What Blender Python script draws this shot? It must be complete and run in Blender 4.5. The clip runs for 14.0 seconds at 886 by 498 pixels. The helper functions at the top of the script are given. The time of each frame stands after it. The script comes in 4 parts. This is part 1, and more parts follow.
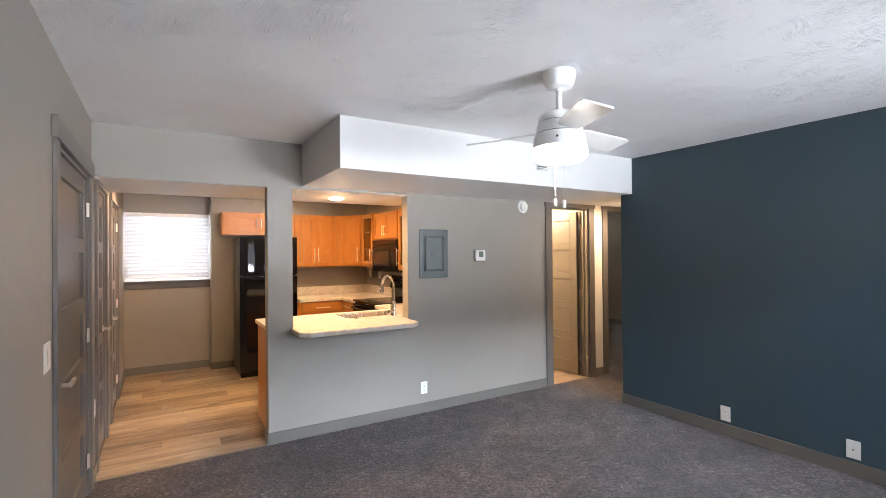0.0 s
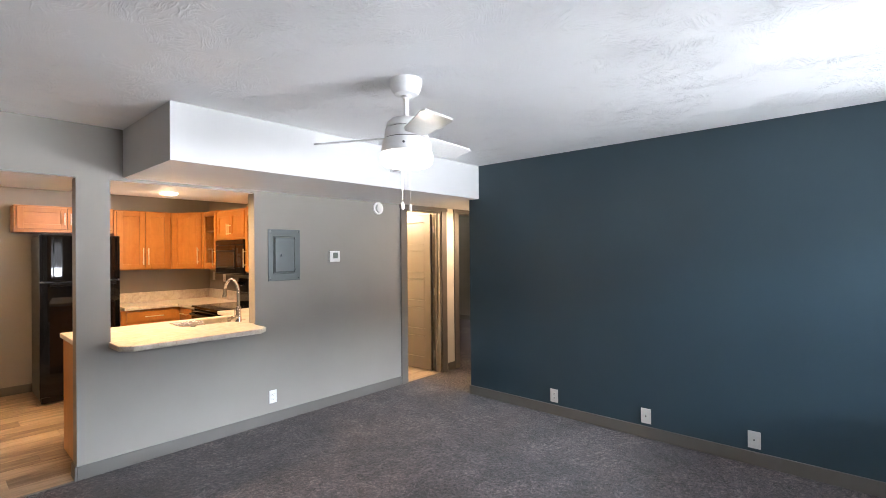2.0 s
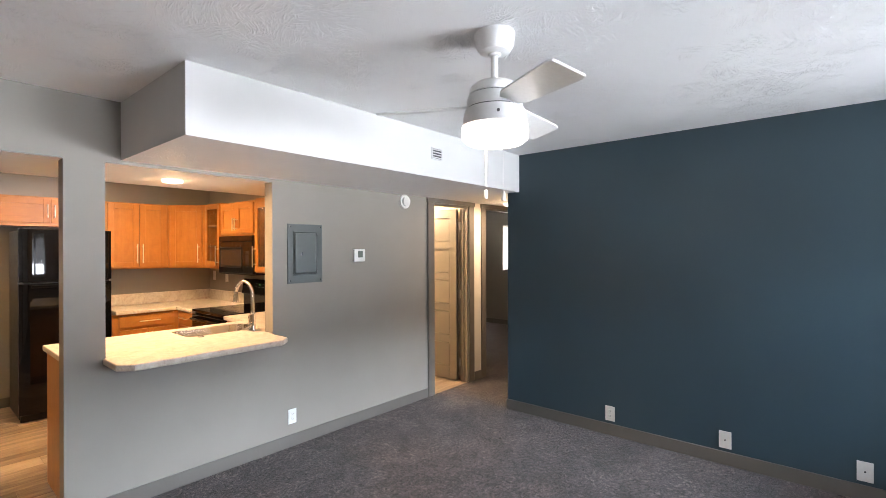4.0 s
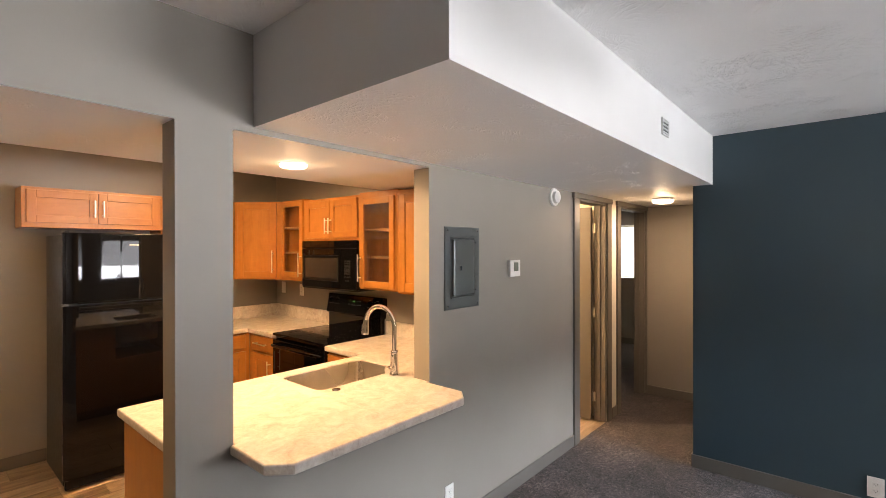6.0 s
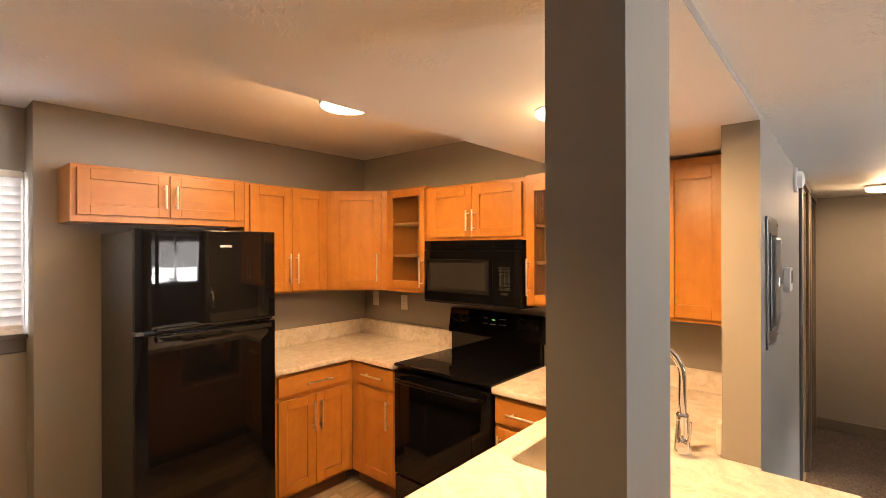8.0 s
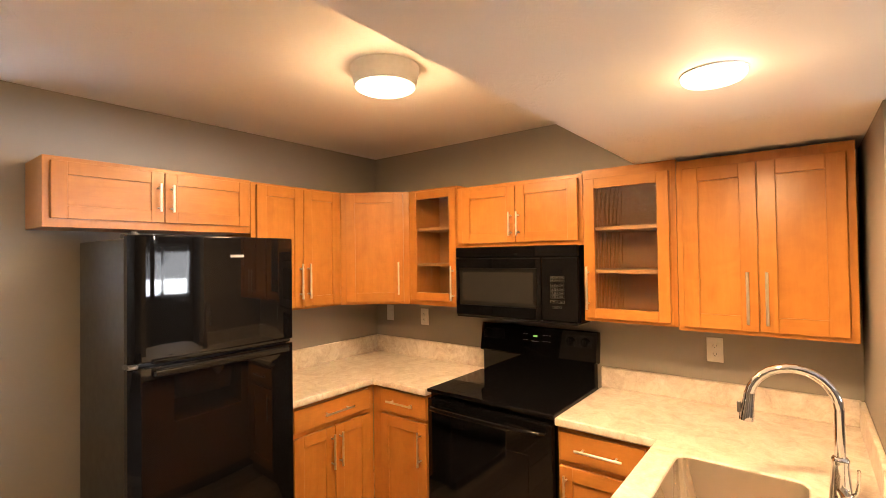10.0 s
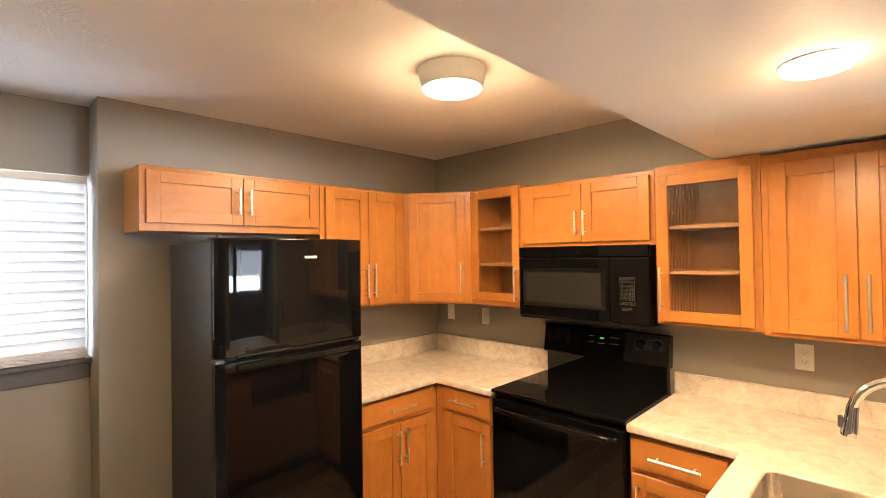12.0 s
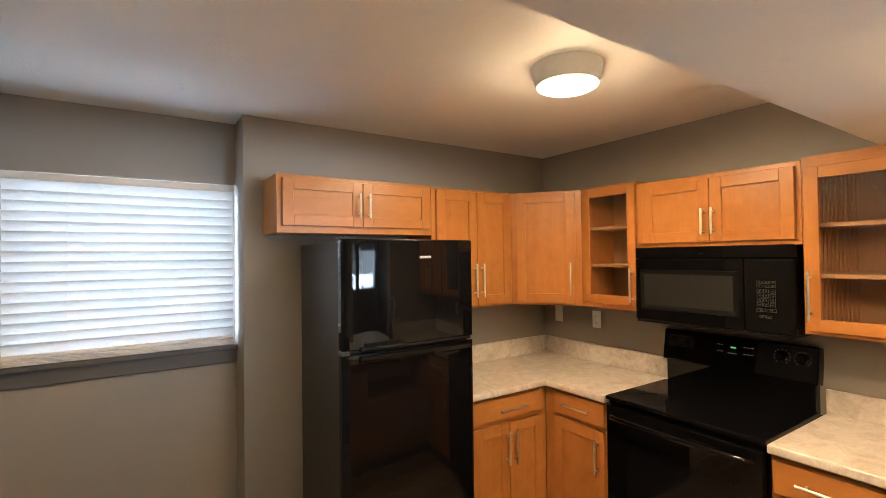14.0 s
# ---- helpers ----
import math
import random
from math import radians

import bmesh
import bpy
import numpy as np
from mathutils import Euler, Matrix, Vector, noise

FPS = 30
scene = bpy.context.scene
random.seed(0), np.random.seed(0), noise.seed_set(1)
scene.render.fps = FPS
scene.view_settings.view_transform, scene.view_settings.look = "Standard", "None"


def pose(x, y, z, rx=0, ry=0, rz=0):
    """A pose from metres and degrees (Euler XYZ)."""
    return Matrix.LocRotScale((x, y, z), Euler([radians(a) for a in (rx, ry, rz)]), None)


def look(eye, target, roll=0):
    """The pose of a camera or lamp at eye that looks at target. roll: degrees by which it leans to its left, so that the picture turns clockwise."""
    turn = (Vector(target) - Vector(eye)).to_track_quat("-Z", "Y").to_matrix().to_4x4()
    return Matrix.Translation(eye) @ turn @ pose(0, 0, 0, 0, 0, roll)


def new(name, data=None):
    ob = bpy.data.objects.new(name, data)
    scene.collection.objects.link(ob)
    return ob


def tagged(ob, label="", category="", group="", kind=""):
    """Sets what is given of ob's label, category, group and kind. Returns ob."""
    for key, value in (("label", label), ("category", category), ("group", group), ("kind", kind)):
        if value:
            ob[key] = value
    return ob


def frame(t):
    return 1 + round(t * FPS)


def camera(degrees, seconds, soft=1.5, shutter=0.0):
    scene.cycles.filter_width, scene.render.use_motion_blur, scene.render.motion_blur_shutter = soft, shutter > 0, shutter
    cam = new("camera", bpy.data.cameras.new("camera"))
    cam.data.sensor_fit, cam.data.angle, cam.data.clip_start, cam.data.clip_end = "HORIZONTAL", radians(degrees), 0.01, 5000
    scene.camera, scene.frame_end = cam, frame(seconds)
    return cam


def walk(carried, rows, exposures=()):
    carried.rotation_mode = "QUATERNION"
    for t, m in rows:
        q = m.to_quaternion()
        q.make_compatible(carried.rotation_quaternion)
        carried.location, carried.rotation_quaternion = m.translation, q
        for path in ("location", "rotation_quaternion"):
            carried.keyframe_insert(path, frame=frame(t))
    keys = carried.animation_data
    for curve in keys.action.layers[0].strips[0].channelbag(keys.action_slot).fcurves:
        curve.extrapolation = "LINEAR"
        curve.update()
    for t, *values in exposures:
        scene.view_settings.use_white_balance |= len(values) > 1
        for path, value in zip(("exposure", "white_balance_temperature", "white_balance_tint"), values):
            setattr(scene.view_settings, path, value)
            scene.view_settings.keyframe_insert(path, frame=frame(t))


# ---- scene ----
cam = camera(87.2, 14.0, soft=0.85)
PATH = [
    (0, (-0.067, -0.137, 1.528), (0.972, 1.572, 1.543), -0.5),
    (0.5, (-0.049, -0.154, 1.532), (1.114, 1.474, 1.545), -0.5),
    (1, (-0.035, -0.176, 1.535), (1.244, 1.362, 1.546), -0.5),
    (1.5, (-0.026, -0.187, 1.538), (1.363, 1.252, 1.547), -0.6),
    (2, (-0.023, -0.196, 1.538), (1.467, 1.138, 1.548), -0.5),
    (2.2, (-0.018, -0.203, 1.535), (1.504, 1.095, 1.546), -0.5),
    (4.3, (0.075, 0.722, 1.564), (1.595, 2.022, 1.561), -0.1),
    (4.5, (0.06, 0.889, 1.577), (1.576, 2.193, 1.574), -0.1),
    (5, (0.068, 1.298, 1.573), (1.58, 2.606, 1.573), -0.1),
    (5.5, (0.093, 1.698, 1.61), (1.604, 3.008, 1.606), -0.2),
    (6, (0.079, 2.087, 1.63), (1.592, 3.395, 1.627), -0.1),
    (6.5, (0.097, 2.499, 1.618), (1.612, 3.804, 1.615), -0.1),
    (7, (0.101, 2.883, 1.638), (1.614, 4.191, 1.637), -0.0),
    (7.5, (0.049, 3.271, 1.65), (1.569, 4.57, 1.649), -0.1),
    (8, (0.074, 3.576, 1.642), (1.59, 4.881, 1.641), -0.2),
    (8.2, (0.088, 3.683, 1.64), (1.606, 4.985, 1.643), -0.2),
    (10.3, (0.137, 4.093, 1.644), (1.718, 5.317, 1.676), -0.9),
    (10.5, (0.132, 4.104, 1.656), (1.711, 5.33, 1.677), -0.9),
    (11, (0.115, 4.123, 1.658), (1.68, 5.367, 1.679), -0.9),
    (11.5, (0.102, 4.125, 1.658), (1.603, 5.446, 1.683), -0.9),
    (12, (0.095, 4.122, 1.658), (1.524, 5.521, 1.684), -0.9),
    (12.5, (0.084, 4.139, 1.662), (1.442, 5.608, 1.686), -0.9),
    (13, (0.075, 4.147, 1.659), (1.359, 5.68, 1.688), -0.8),
    (13.5, (0.053, 4.159, 1.661), (1.253, 5.759, 1.69), -0.7),
    (14, (0.04, 4.153, 1.66), (1.146, 5.82, 1.692), -0.7),
]
EXPOSURES = ((0, 0.0, 6250, 14), (4.5, 0.0, 6350, 14), (6.5, -0.25, 6950, 17), (8.2, -0.1, 7300, 18), (10.5, 0.10, 6400, 12), (11.5, 0.16, 6100, 10), (12.5, 0.07, 5800, 7), (13.5, -0.13, 5570, 5), (14, -0.40, 5450, 4))
walk(cam, [(t, look(eye, target, roll)) for t, eye, target, roll in PATH], EXPOSURES)

# ---------------------------------------------------------------- light
LAMP_K, LAMP_DAY = (1.0, 0.64, 0.315), (0.90, 0.95, 1.0)
world = bpy.data.worlds.new("sky")
scene.world = world
world.use_nodes = True
sky = world.node_tree.nodes.new("ShaderNodeTexSky")
sky.sky_type, sky.sun_disc = "NISHITA", False
sky.sun_elevation, sky.sun_rotation = radians(50), radians(85)
world.node_tree.nodes["Background"].inputs["Strength"].default_value = 0.07
world.node_tree.links.new(sky.outputs[0], world.node_tree.nodes["Background"].inputs["Color"])


def lamp(name, kind, power, colour, m, **more):
    data = bpy.data.lights.new(name, kind)
    data.energy, data.color = power, colour
    for key, value in more.items():
        if key == "size":
            data.size = value
        elif key == "size_y":
            data.shape, data.size_y = "RECTANGLE", value
        elif key == "radius":
            data.shadow_soft_size = value
        elif key == "disk":
            data.shape, data.size = "DISK", value
        elif key == "spread":
            data.spread = value
        elif key == "angle":
            data.angle = value
    ob = new(name, data)
    ob.matrix_world = m
    return tagged(ob, kind="structure")


lamp("sun", "SUN", 2.0, (1.0, 0.95, 0.88), look((10, 1, 12), (0, 0, 0)), angle=radians(3))
# daylight at the windows: light off the sunlit ground goes up to the ceiling, the sky over the trees comes down to the floor
# fill lamp at an assumed, unseen window, added to brighten the left side
lamp("window_light_near", "AREA", 7, LAMP_DAY, look((1.25, -1.58, 1.45), (1.2, 0.7, 3.3)), size=0.75, size_y=0.95, spread=radians(125))
lamp("window_light_living", "AREA", 38, LAMP_DAY, look((3.0, -1.58, 1.45), (1.9, 0.9, 3.6)), size=1.45, size_y=0.95, spread=radians(118))
lamp("ground_light_living", "AREA", 5600, LAMP_DAY, look((4.4, -8.3, -0.2), (2.6, -1.6, 1.5)), size=8.5, size_y=2.6)
lamp("sky_light_living", "AREA", 4300, (0.76, 0.88, 1.0), look((3.4, -9.5, 3.95), (3.0, -1.6, 1.4)), size=6.0, size_y=1.0)
lamp("daylight_kitchen", "AREA", 450, LAMP_DAY, look((0.04, 7.75, 1.65), (0.04, 5.0, 1.65)), size=2.2, size_y=2.0)
lamp("daylight_bedroom", "AREA", 1300, (1.0, 0.93, 0.82), look((8.26, 5.22, 1.57), (6.0, 5.22, 1.57)), size=0.92, size_y=0.78)
# lamps under the diffusers
lamp("dining_lamp_down", "AREA", 31, LAMP_K, look((-0.12, 5.15, 2.322), (-0.12, 5.15, 0)), disk=0.2)
lamp("dining_lamp_glow", "POINT", 4, LAMP_K, pose(-0.12, 5.15, 2.18), radius=0.1)
lamp("kitchen_lamp_down", "AREA", 45, LAMP_K, look((1.495, 5.425, 2.322), (1.495, 5.425, 0)), disk=0.2)
lamp("kitchen_lamp_glow", "POINT", 9, LAMP_K, pose(1.495, 5.425, 2.18), radius=0.1)
lamp("sink_lamp_down", "AREA", 43, LAMP_K, look((1.39, 4.24, 2.03), (1.39, 4.24, 0)), disk=0.13)
lamp("sink_lamp_glow", "POINT", 1.5, LAMP_K, pose(1.39, 4.24, 1.92), radius=0.06)
lamp("fan_lamp_glow", "POINT", 10, (1.0, 0.86, 0.68), pose(1.675, 1.575, 1.95), radius=0.04)
lamp("hall_lamp_down", "AREA", 23, (1.0, 0.70, 0.42), look((4.67, 3.365, 2.035), (4.67, 3.365, 0)), disk=0.15)
lamp("hall_lamp_glow", "POINT", 5, (1.0, 0.70, 0.42), pose(4.67, 3.365, 1.99), radius=0.05)
lamp("bath_lamp_glow", "POINT", 210, (1.0, 0.70, 0.40), pose(3.6, 4.9, 2.1), radius=0.1)

# ---------------------------------------------------------------- materials


class Nodes:
    def __init__(self, name):
        self.mat = bpy.data.materials.new(name)
        self.mat.use_nodes = True
        self.tree = self.mat.node_tree
        self.bsdf = self.tree.nodes["Principled BSDF"]

    def add(self, kind, **inputs):
        node = self.tree.nodes.new(kind)
        for key, value in inputs.items():
            sock = node.inputs[key.replace("_", " ")] if key.replace("_", " ") in node.inputs else node.inputs[int(key[1:])]
            if isinstance(value, bpy.types.NodeSocket):
                self.tree.links.new(value, sock)
            else:
                sock.default_value = value
        return node

    def set(self, **inputs):
        for key, value in inputs.items():
            sock = self.bsdf.inputs[key.replace("_", " ")]
            if isinstance(value, bpy.types.NodeSocket):
                self.tree.links.new(value, sock)
            else:
                sock.default_value = value
        return self

    def coords(self, scale=(1, 1, 1), shift=None):
        c = self.add("ShaderNodeTexCoord").outputs["Object"]
        if shift is not None:
            c = self.add("ShaderNodeVectorMath", i0=c, i1=shift).outputs[0]
        return self.add("ShaderNodeMapping", Vector=c, Scale=scale).outputs[0]

    def noise(self, vec, scale, detail=4.0, rough=0.55, distort=0.0):
        return self.add("ShaderNodeTexNoise", Vector=vec, Scale=scale, Detail=detail, Roughness=rough, Distortion=distort).outputs["Fac"]

    def ramp(self, fac, stops):
        node = self.add("ShaderNodeValToRGB", Fac=fac)
        while len(node.color_ramp.elements) < len(stops):
            node.color_ramp.elements.new(0.5)
        for e, (p, c) in zip(node.color_ramp.elements, stops):
            e.position, e.color = p, (*c, 1)
        return node.outputs["Color"]

    def bump(self, height, strength, distance=0.01, normal=None):
        node = self.add("ShaderNodeBump", Height=height, Strength=strength, Distance=distance)
        if normal is not None:
            self.tree.links.new(normal, node.inputs["Normal"])
        return node.outputs["Normal"]

    def maths(self, op, a, b=0.0):
        node = self.tree.nodes.new("ShaderNodeMath")
        node.operation = op
        for k, v in enumerate((a, b)):
            if isinstance(v, bpy.types.NodeSocket):
                self.tree.links.new(v, node.inputs[k])
            else:
                node.inputs[k].default_value = v
        return node.outputs[0]


def mul(c, k):
    return tuple(min(1, v * k) for v in c)


def paint(name, colour, rough=0.55, peel=0.12, vary=0.05):
    """Rolled wall paint: faint cloudy tone and an orange-peel relief."""
    n = Nodes(name)
    v = n.coords()
    cloud = n.noise(v, 1.3, 3)
    col = n.ramp(cloud, [(0.3, mul(colour, 1 - vary)), (0.7, mul(colour, 1 + vary))])
    fine = n.noise(v, 160, 2)
    return n.set(Base_Color=col, Roughness=rough, Normal=n.bump(fine, peel, 0.002)).mat


def plain(name, colour, rough=0.4, metal=0.0, scale=60.0, vary=0.06, relief=0.02, coat=0.0, spec=0.5):
    n = Nodes(name)
    v = n.coords()
    a = n.noise(v, scale, 3)
    b = n.noise(v, scale / 12, 2)
    f = n.maths("ADD", n.maths("MULTIPLY", a, 0.5), n.maths("MULTIPLY", b, 0.5))
    col = n.ramp(f, [(0.3, mul(colour, 1 - vary)), (0.7, mul(colour, 1 + vary))])
    rg = n.maths("ADD", n.maths("MULTIPLY", b, 0.1), rough - 0.05)
    return n.set(Base_Color=col, Roughness=rg, Metallic=metal, Coat_Weight=coat, Specular_IOR_Level=spec, Normal=n.bump(a, relief, 0.001)).mat


def stomp_ceiling(name, strength, bare=0.42, stretch=(20, 105), depth=0.011):
    """White ceiling with a brushed crow's-foot relief: each stamp is a fan of fine ridges; bare: how much is left smooth."""
    n = Nodes(name)
    v = n.coords()
    height = None
    patch = n.add("ShaderNodeTexNoise", Vector=v, Scale=2.6, Detail=3.0).outputs["Fac"]
    keep = n.ramp(patch, [(bare, (0.06, 0.06, 0.06)), (bare + 0.16, (1, 1, 1))])
    for scale, seed in ((5.6, 0.0), (8.4, 3.7)):
        p = n.add("ShaderNodeVectorMath", i0=v, i1=(seed, seed * 1.7, 0)).outputs[0]
        wob = n.add("ShaderNodeTexNoise", Vector=p, Scale=4.0, Detail=3.0).outputs["Color"]
        p = n.add("ShaderNodeVectorMath", i0=p, i1=n.add("ShaderNodeMapping", Vector=wob, Scale=(0.09, 0.09, 0.09)).outputs[0]).outputs[0]
        cell = n.add("ShaderNodeTexVoronoi", Vector=p, Scale=scale)
        turn = n.maths("MULTIPLY", n.add("ShaderNodeSeparateColor", i0=cell.outputs["Color"]).outputs[0], 6.28)
        rot = n.add("ShaderNodeVectorRotate", Vector=p, Angle=turn).outputs[0]
        st = n.add("ShaderNodeMapping", Vector=rot, Scale=(*stretch, 1)).outputs[0]
        ridges = n.noise(st, 1.0, 2, 0.5, 0.7)
        body = n.maths("SUBTRACT", 1.0, n.maths("MULTIPLY", cell.outputs["Distance"], 1.2))
        sharp = n.ramp(ridges, [(0.52, (0, 0, 0)), (0.63, (1, 1, 1))])
        one = n.maths("MULTIPLY", n.maths("MULTIPLY", sharp, body), keep)
        height = one if height is None else n.maths("ADD", height, one)
    grain = n.noise(v, 240, 2)
    height = n.maths("ADD", height, n.maths("MULTIPLY", grain, 0.08))
    col = n.ramp(n.noise(v, 0.9, 3), [(0.3, (0.86, 0.86, 0.86)), (0.7, (0.91, 0.91, 0.905))])
    return n.set(Base_Color=col, Roughness=0.5, Normal=n.bump(height, strength, depth)).mat


def carpet_material():
    n = Nodes("carpet_pile")
    v = n.coords()
    tuft = n.noise(v, 150, 2, 0.6)
    clump = n.noise(v, 42, 4, 0.85, 0.4)
    tread = n.noise(v, 7.5, 3, 0.6, 0.8)
    wear = n.noise(v, 1.9, 4, 0.6, 0.5)
    f = n.maths("ADD", n.maths("MULTIPLY", tuft, 0.26), n.maths("MULTIPLY", clump, 0.60))
    f = n.maths("ADD", f, n.maths("ADD", n.maths("MULTIPLY", tread, 0.14), n.maths("MULTIPLY", wear, 0.15)))
    col = n.ramp(f, [(0.51, (0.008, 0.0055, 0.0055)), (0.58, (0.036, 0.026, 0.0255)), (0.63, (0.088, 0.065, 0.063)), (0.69, (0.20, 0.153, 0.147))])
    h = n.maths("ADD", n.maths("MULTIPLY", tuft, 0.6), clump)
    return n.set(Base_Color=col, Roughness=0.95, Sheen_Weight=0.12, Sheen_Roughness=0.5, Normal=n.bump(h, 0.9, 0.012)).mat


def wood(name, dark, light, along, rough=0.35, coat=0.0, grain=1.0, spread=0.12):
    """Wood with the grain along one axis (0, 1, 2), its tone varied from piece to piece."""
    n = Nodes(name)
    rand = n.add("ShaderNodeObjectInfo").outputs["Random"]
    scale = [9.0, 9.0, 9.0]
    scale[along] = 0.9
    off = n.add("ShaderNodeCombineXYZ", X=n.maths("MULTIPLY", rand, 7.0), Y=n.maths("MULTIPLY", rand, 13.0), Z=n.maths("MULTIPLY", rand, 5.0)).outputs[0]
    v = n.coords(scale, off)
    broad = n.noise(v, 1.2, 4, 0.6, 1.2)
    fine = n.noise(v, 11, 4, 0.7, 0.3)
    blotch = n.noise(n.coords((1, 1, 1), off), 9.0, 3, 0.6, 0.8)
    f = n.maths("ADD", n.maths("MULTIPLY", broad, 0.45), n.maths("MULTIPLY", fine, 0.2 * grain))
    f = n.maths("ADD", f, n.maths("MULTIPLY", blotch, 0.4))
    f = n.maths("ADD", f, n.maths("MULTIPLY", n.maths("SUBTRACT", rand, 0.5), spread))
    col = n.ramp(f, [(0.34, dark), (0.72, light)])
    rg = n.maths("ADD", rough - 0.05, n.maths("MULTIPLY", fine, 0.12))
    return n.set(Base_Color=col, Roughness=rg, Coat_Weight=coat, Coat_Roughness=0.25, Specular_IOR_Level=0.32, Normal=n.bump(fine, 0.04, 0.002)).mat


def plank_material():
    n = Nodes("plank_vinyl")
    rand = n.add("ShaderNodeObjectInfo").outputs["Random"]
    off = n.add("ShaderNodeCombineXYZ", X=n.maths("MULTIPLY", rand, 9.0), Y=n.maths("MULTIPLY", rand, 23.0), Z=rand).outputs[0]
    v = n.coords((1.4, 11, 1), off)
    broad = n.noise(v, 1.0, 3, 0.6, 1.0)
    fine = n.noise(v, 9, 4, 0.7)
    knot = n.noise(n.coords((3.0, 8.0, 1), off), 1.3, 2, 0.5, 0.4)
    f = n.maths("ADD", n.maths("MULTIPLY", broad, 0.62), n.maths("MULTIPLY", fine, 0.34))
    f = n.maths("ADD", f, n.maths("MULTIPLY", n.maths("SUBTRACT", rand, 0.5), 0.22))
    col = n.ramp(f, [(0.30, (0.095, 0.058, 0.034)), (0.48, (0.235, 0.168, 0.110)), (0.68, (0.39, 0.302, 0.213))])
    spots = n.ramp(knot, [(0.70, (0, 0, 0)), (0.78, (1, 1, 1))])
    mix = n.tree.nodes.new("ShaderNodeMix")
    mix.data_type = "RGBA"
    n.tree.links.new(n.maths("MULTIPLY", spots, 0.55), mix.inputs[0])
    n.tree.links.new(col, mix.inputs[6])
    mix.inputs[7].default_value = (0.10, 0.06, 0.035, 1)
    return n.set(Base_Color=mix.outputs[2], Roughness=0.42, Normal=n.bump(fine, 0.08, 0.002)).mat


def laminate():
    n = Nodes("laminate_stone")
    v = n.coords()
    a = n.noise(v, 8, 6, 0.68, 1.6)
    b = n.noise(v, 34, 5, 0.7, 1.2)
    c = n.noise(v, 160, 2, 0.6)
    f = n.maths("ADD", n.maths("MULTIPLY", a, 0.6), n.maths("ADD", n.maths("MULTIPLY", b, 0.32), n.maths("MULTIPLY", c, 0.08)))
    col = n.ramp(f, [(0.34, (0.385, 0.315, 0.245)), (0.45, (0.515, 0.445, 0.37)), (0.54, (0.60, 0.54, 0.465)), (0.66, (0.70, 0.65, 0.58))])
    return n.set(Base_Color=col, Roughness=0.3, Normal=n.bump(b, 0.02, 0.002)).mat


def glowing(name, colour, strength):
    n = Nodes(name)
    return n.set(Base_Color=(0.9, 0.88, 0.84, 1), Roughness=0.4, Emission_Color=(*colour, 1), Emission_Strength=strength).mat


def glass(name, colour=(1, 1, 1), rough=0.02):
    n = Nodes(name)
    n.set(Base_Color=(*colour, 1), Roughness=rough, Transmission_Weight=1.0, IOR=1.45)
    return n.mat


def brushed(name, colour, rough, along):
    n = Nodes(name)
    scale = [220.0, 220.0, 220.0]
    scale[along] = 4.0
    f = n.noise(n.coords(scale), 1.0, 3)
    return n.set(Base_Color=(*colour, 1), Metallic=1.0, Roughness=n.maths("ADD", rough - 0.06, n.maths("MULTIPLY", f, 0.12)), Normal=n.bump(f, 0.008, 0.001)).mat


WALL = paint("wall_greige", (0.246, 0.222, 0.192))
BLUE = paint("wall_blue", (0.028, 0.054, 0.071), rough=0.5)
WHITE = paint("soffit_white", (0.60, 0.60, 0.59), rough=0.6)
TRIM = paint("trim_taupe", (0.124, 0.111, 0.097), rough=0.4, peel=0.04)
SILL = paint("sill_taupe", (0.072, 0.065, 0.058), rough=0.45, peel=0.04)
STRIP = paint("wall_cream", (0.72, 0.68, 0.60))
DOORPAINT = paint("door_taupe", (0.113, 0.099, 0.083), rough=0.38, peel=0.05)
BATHWALL = paint("bath_cream", (0.60, 0.53, 0.40))
CEIL = stomp_ceiling("ceiling_stomped", 1.0)
CEIL_S = stomp_ceiling("ceiling_soffit", 0.8, 0.52, (34, 70), 0.008)
CEIL_K = stomp_ceiling("ceiling_kitchen", 0.8, 0.57, (34, 70), 0.007)
CARPET = carpet_material()
PLANK = plank_material()
MAPLE = wood("maple_upright", (0.315, 0.120, 0.021), (0.445, 0.186, 0.040), 2, rough=0.3)
MAPLE_X = wood("maple_level", (0.315, 0.120, 0.021), (0.445, 0.186, 0.040), 0, rough=0.3)
MAPLE_IN = wood("maple_inside", (0.28, 0.14, 0.055), (0.40, 0.21, 0.09), 2, rough=0.5)
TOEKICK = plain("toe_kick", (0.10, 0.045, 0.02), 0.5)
COUNTER = laminate()
BLACK = plain("black_enamel", (0.003, 0.003, 0.0035), 0.025, relief=0.004, scale=25, spec=0.32)
BLACKTEX = plain("black_case", (0.006, 0.006, 0.006), 0.34, scale=300, relief=0.2, spec=0.17)
FRIDGESIDE = plain("black_grained_steel", (0.026, 0.024, 0.022), 0.4, scale=300, relief=0.2, spec=0.3)
BLACKGLASS = plain("black_glass", (0.004, 0.004, 0.005), 0.06, scale=20, relief=0.0, spec=0.28)
WINDOWGREY = plain("oven_screen", (0.019, 0.018, 0.017), 0.2, scale=400, relief=0.1)
STEEL = plain("sink_steel", (0.78, 0.73, 0.66), 0.27, 1.0, scale=14, vary=0.03, relief=0.0)
NICKEL = brushed("satin_nickel", (0.80, 0.765, 0.70), 0.34, 2)
CHROME = plain("chrome", (0.80, 0.80, 0.80), 0.08, 1.0, relief=0.0)
DARKMETAL = plain("dark_metal", (0.10, 0.10, 0.10), 0.4, 0.8)
PLASTIC = plain("white_plastic", (0.72, 0.71, 0.68), 0.35)
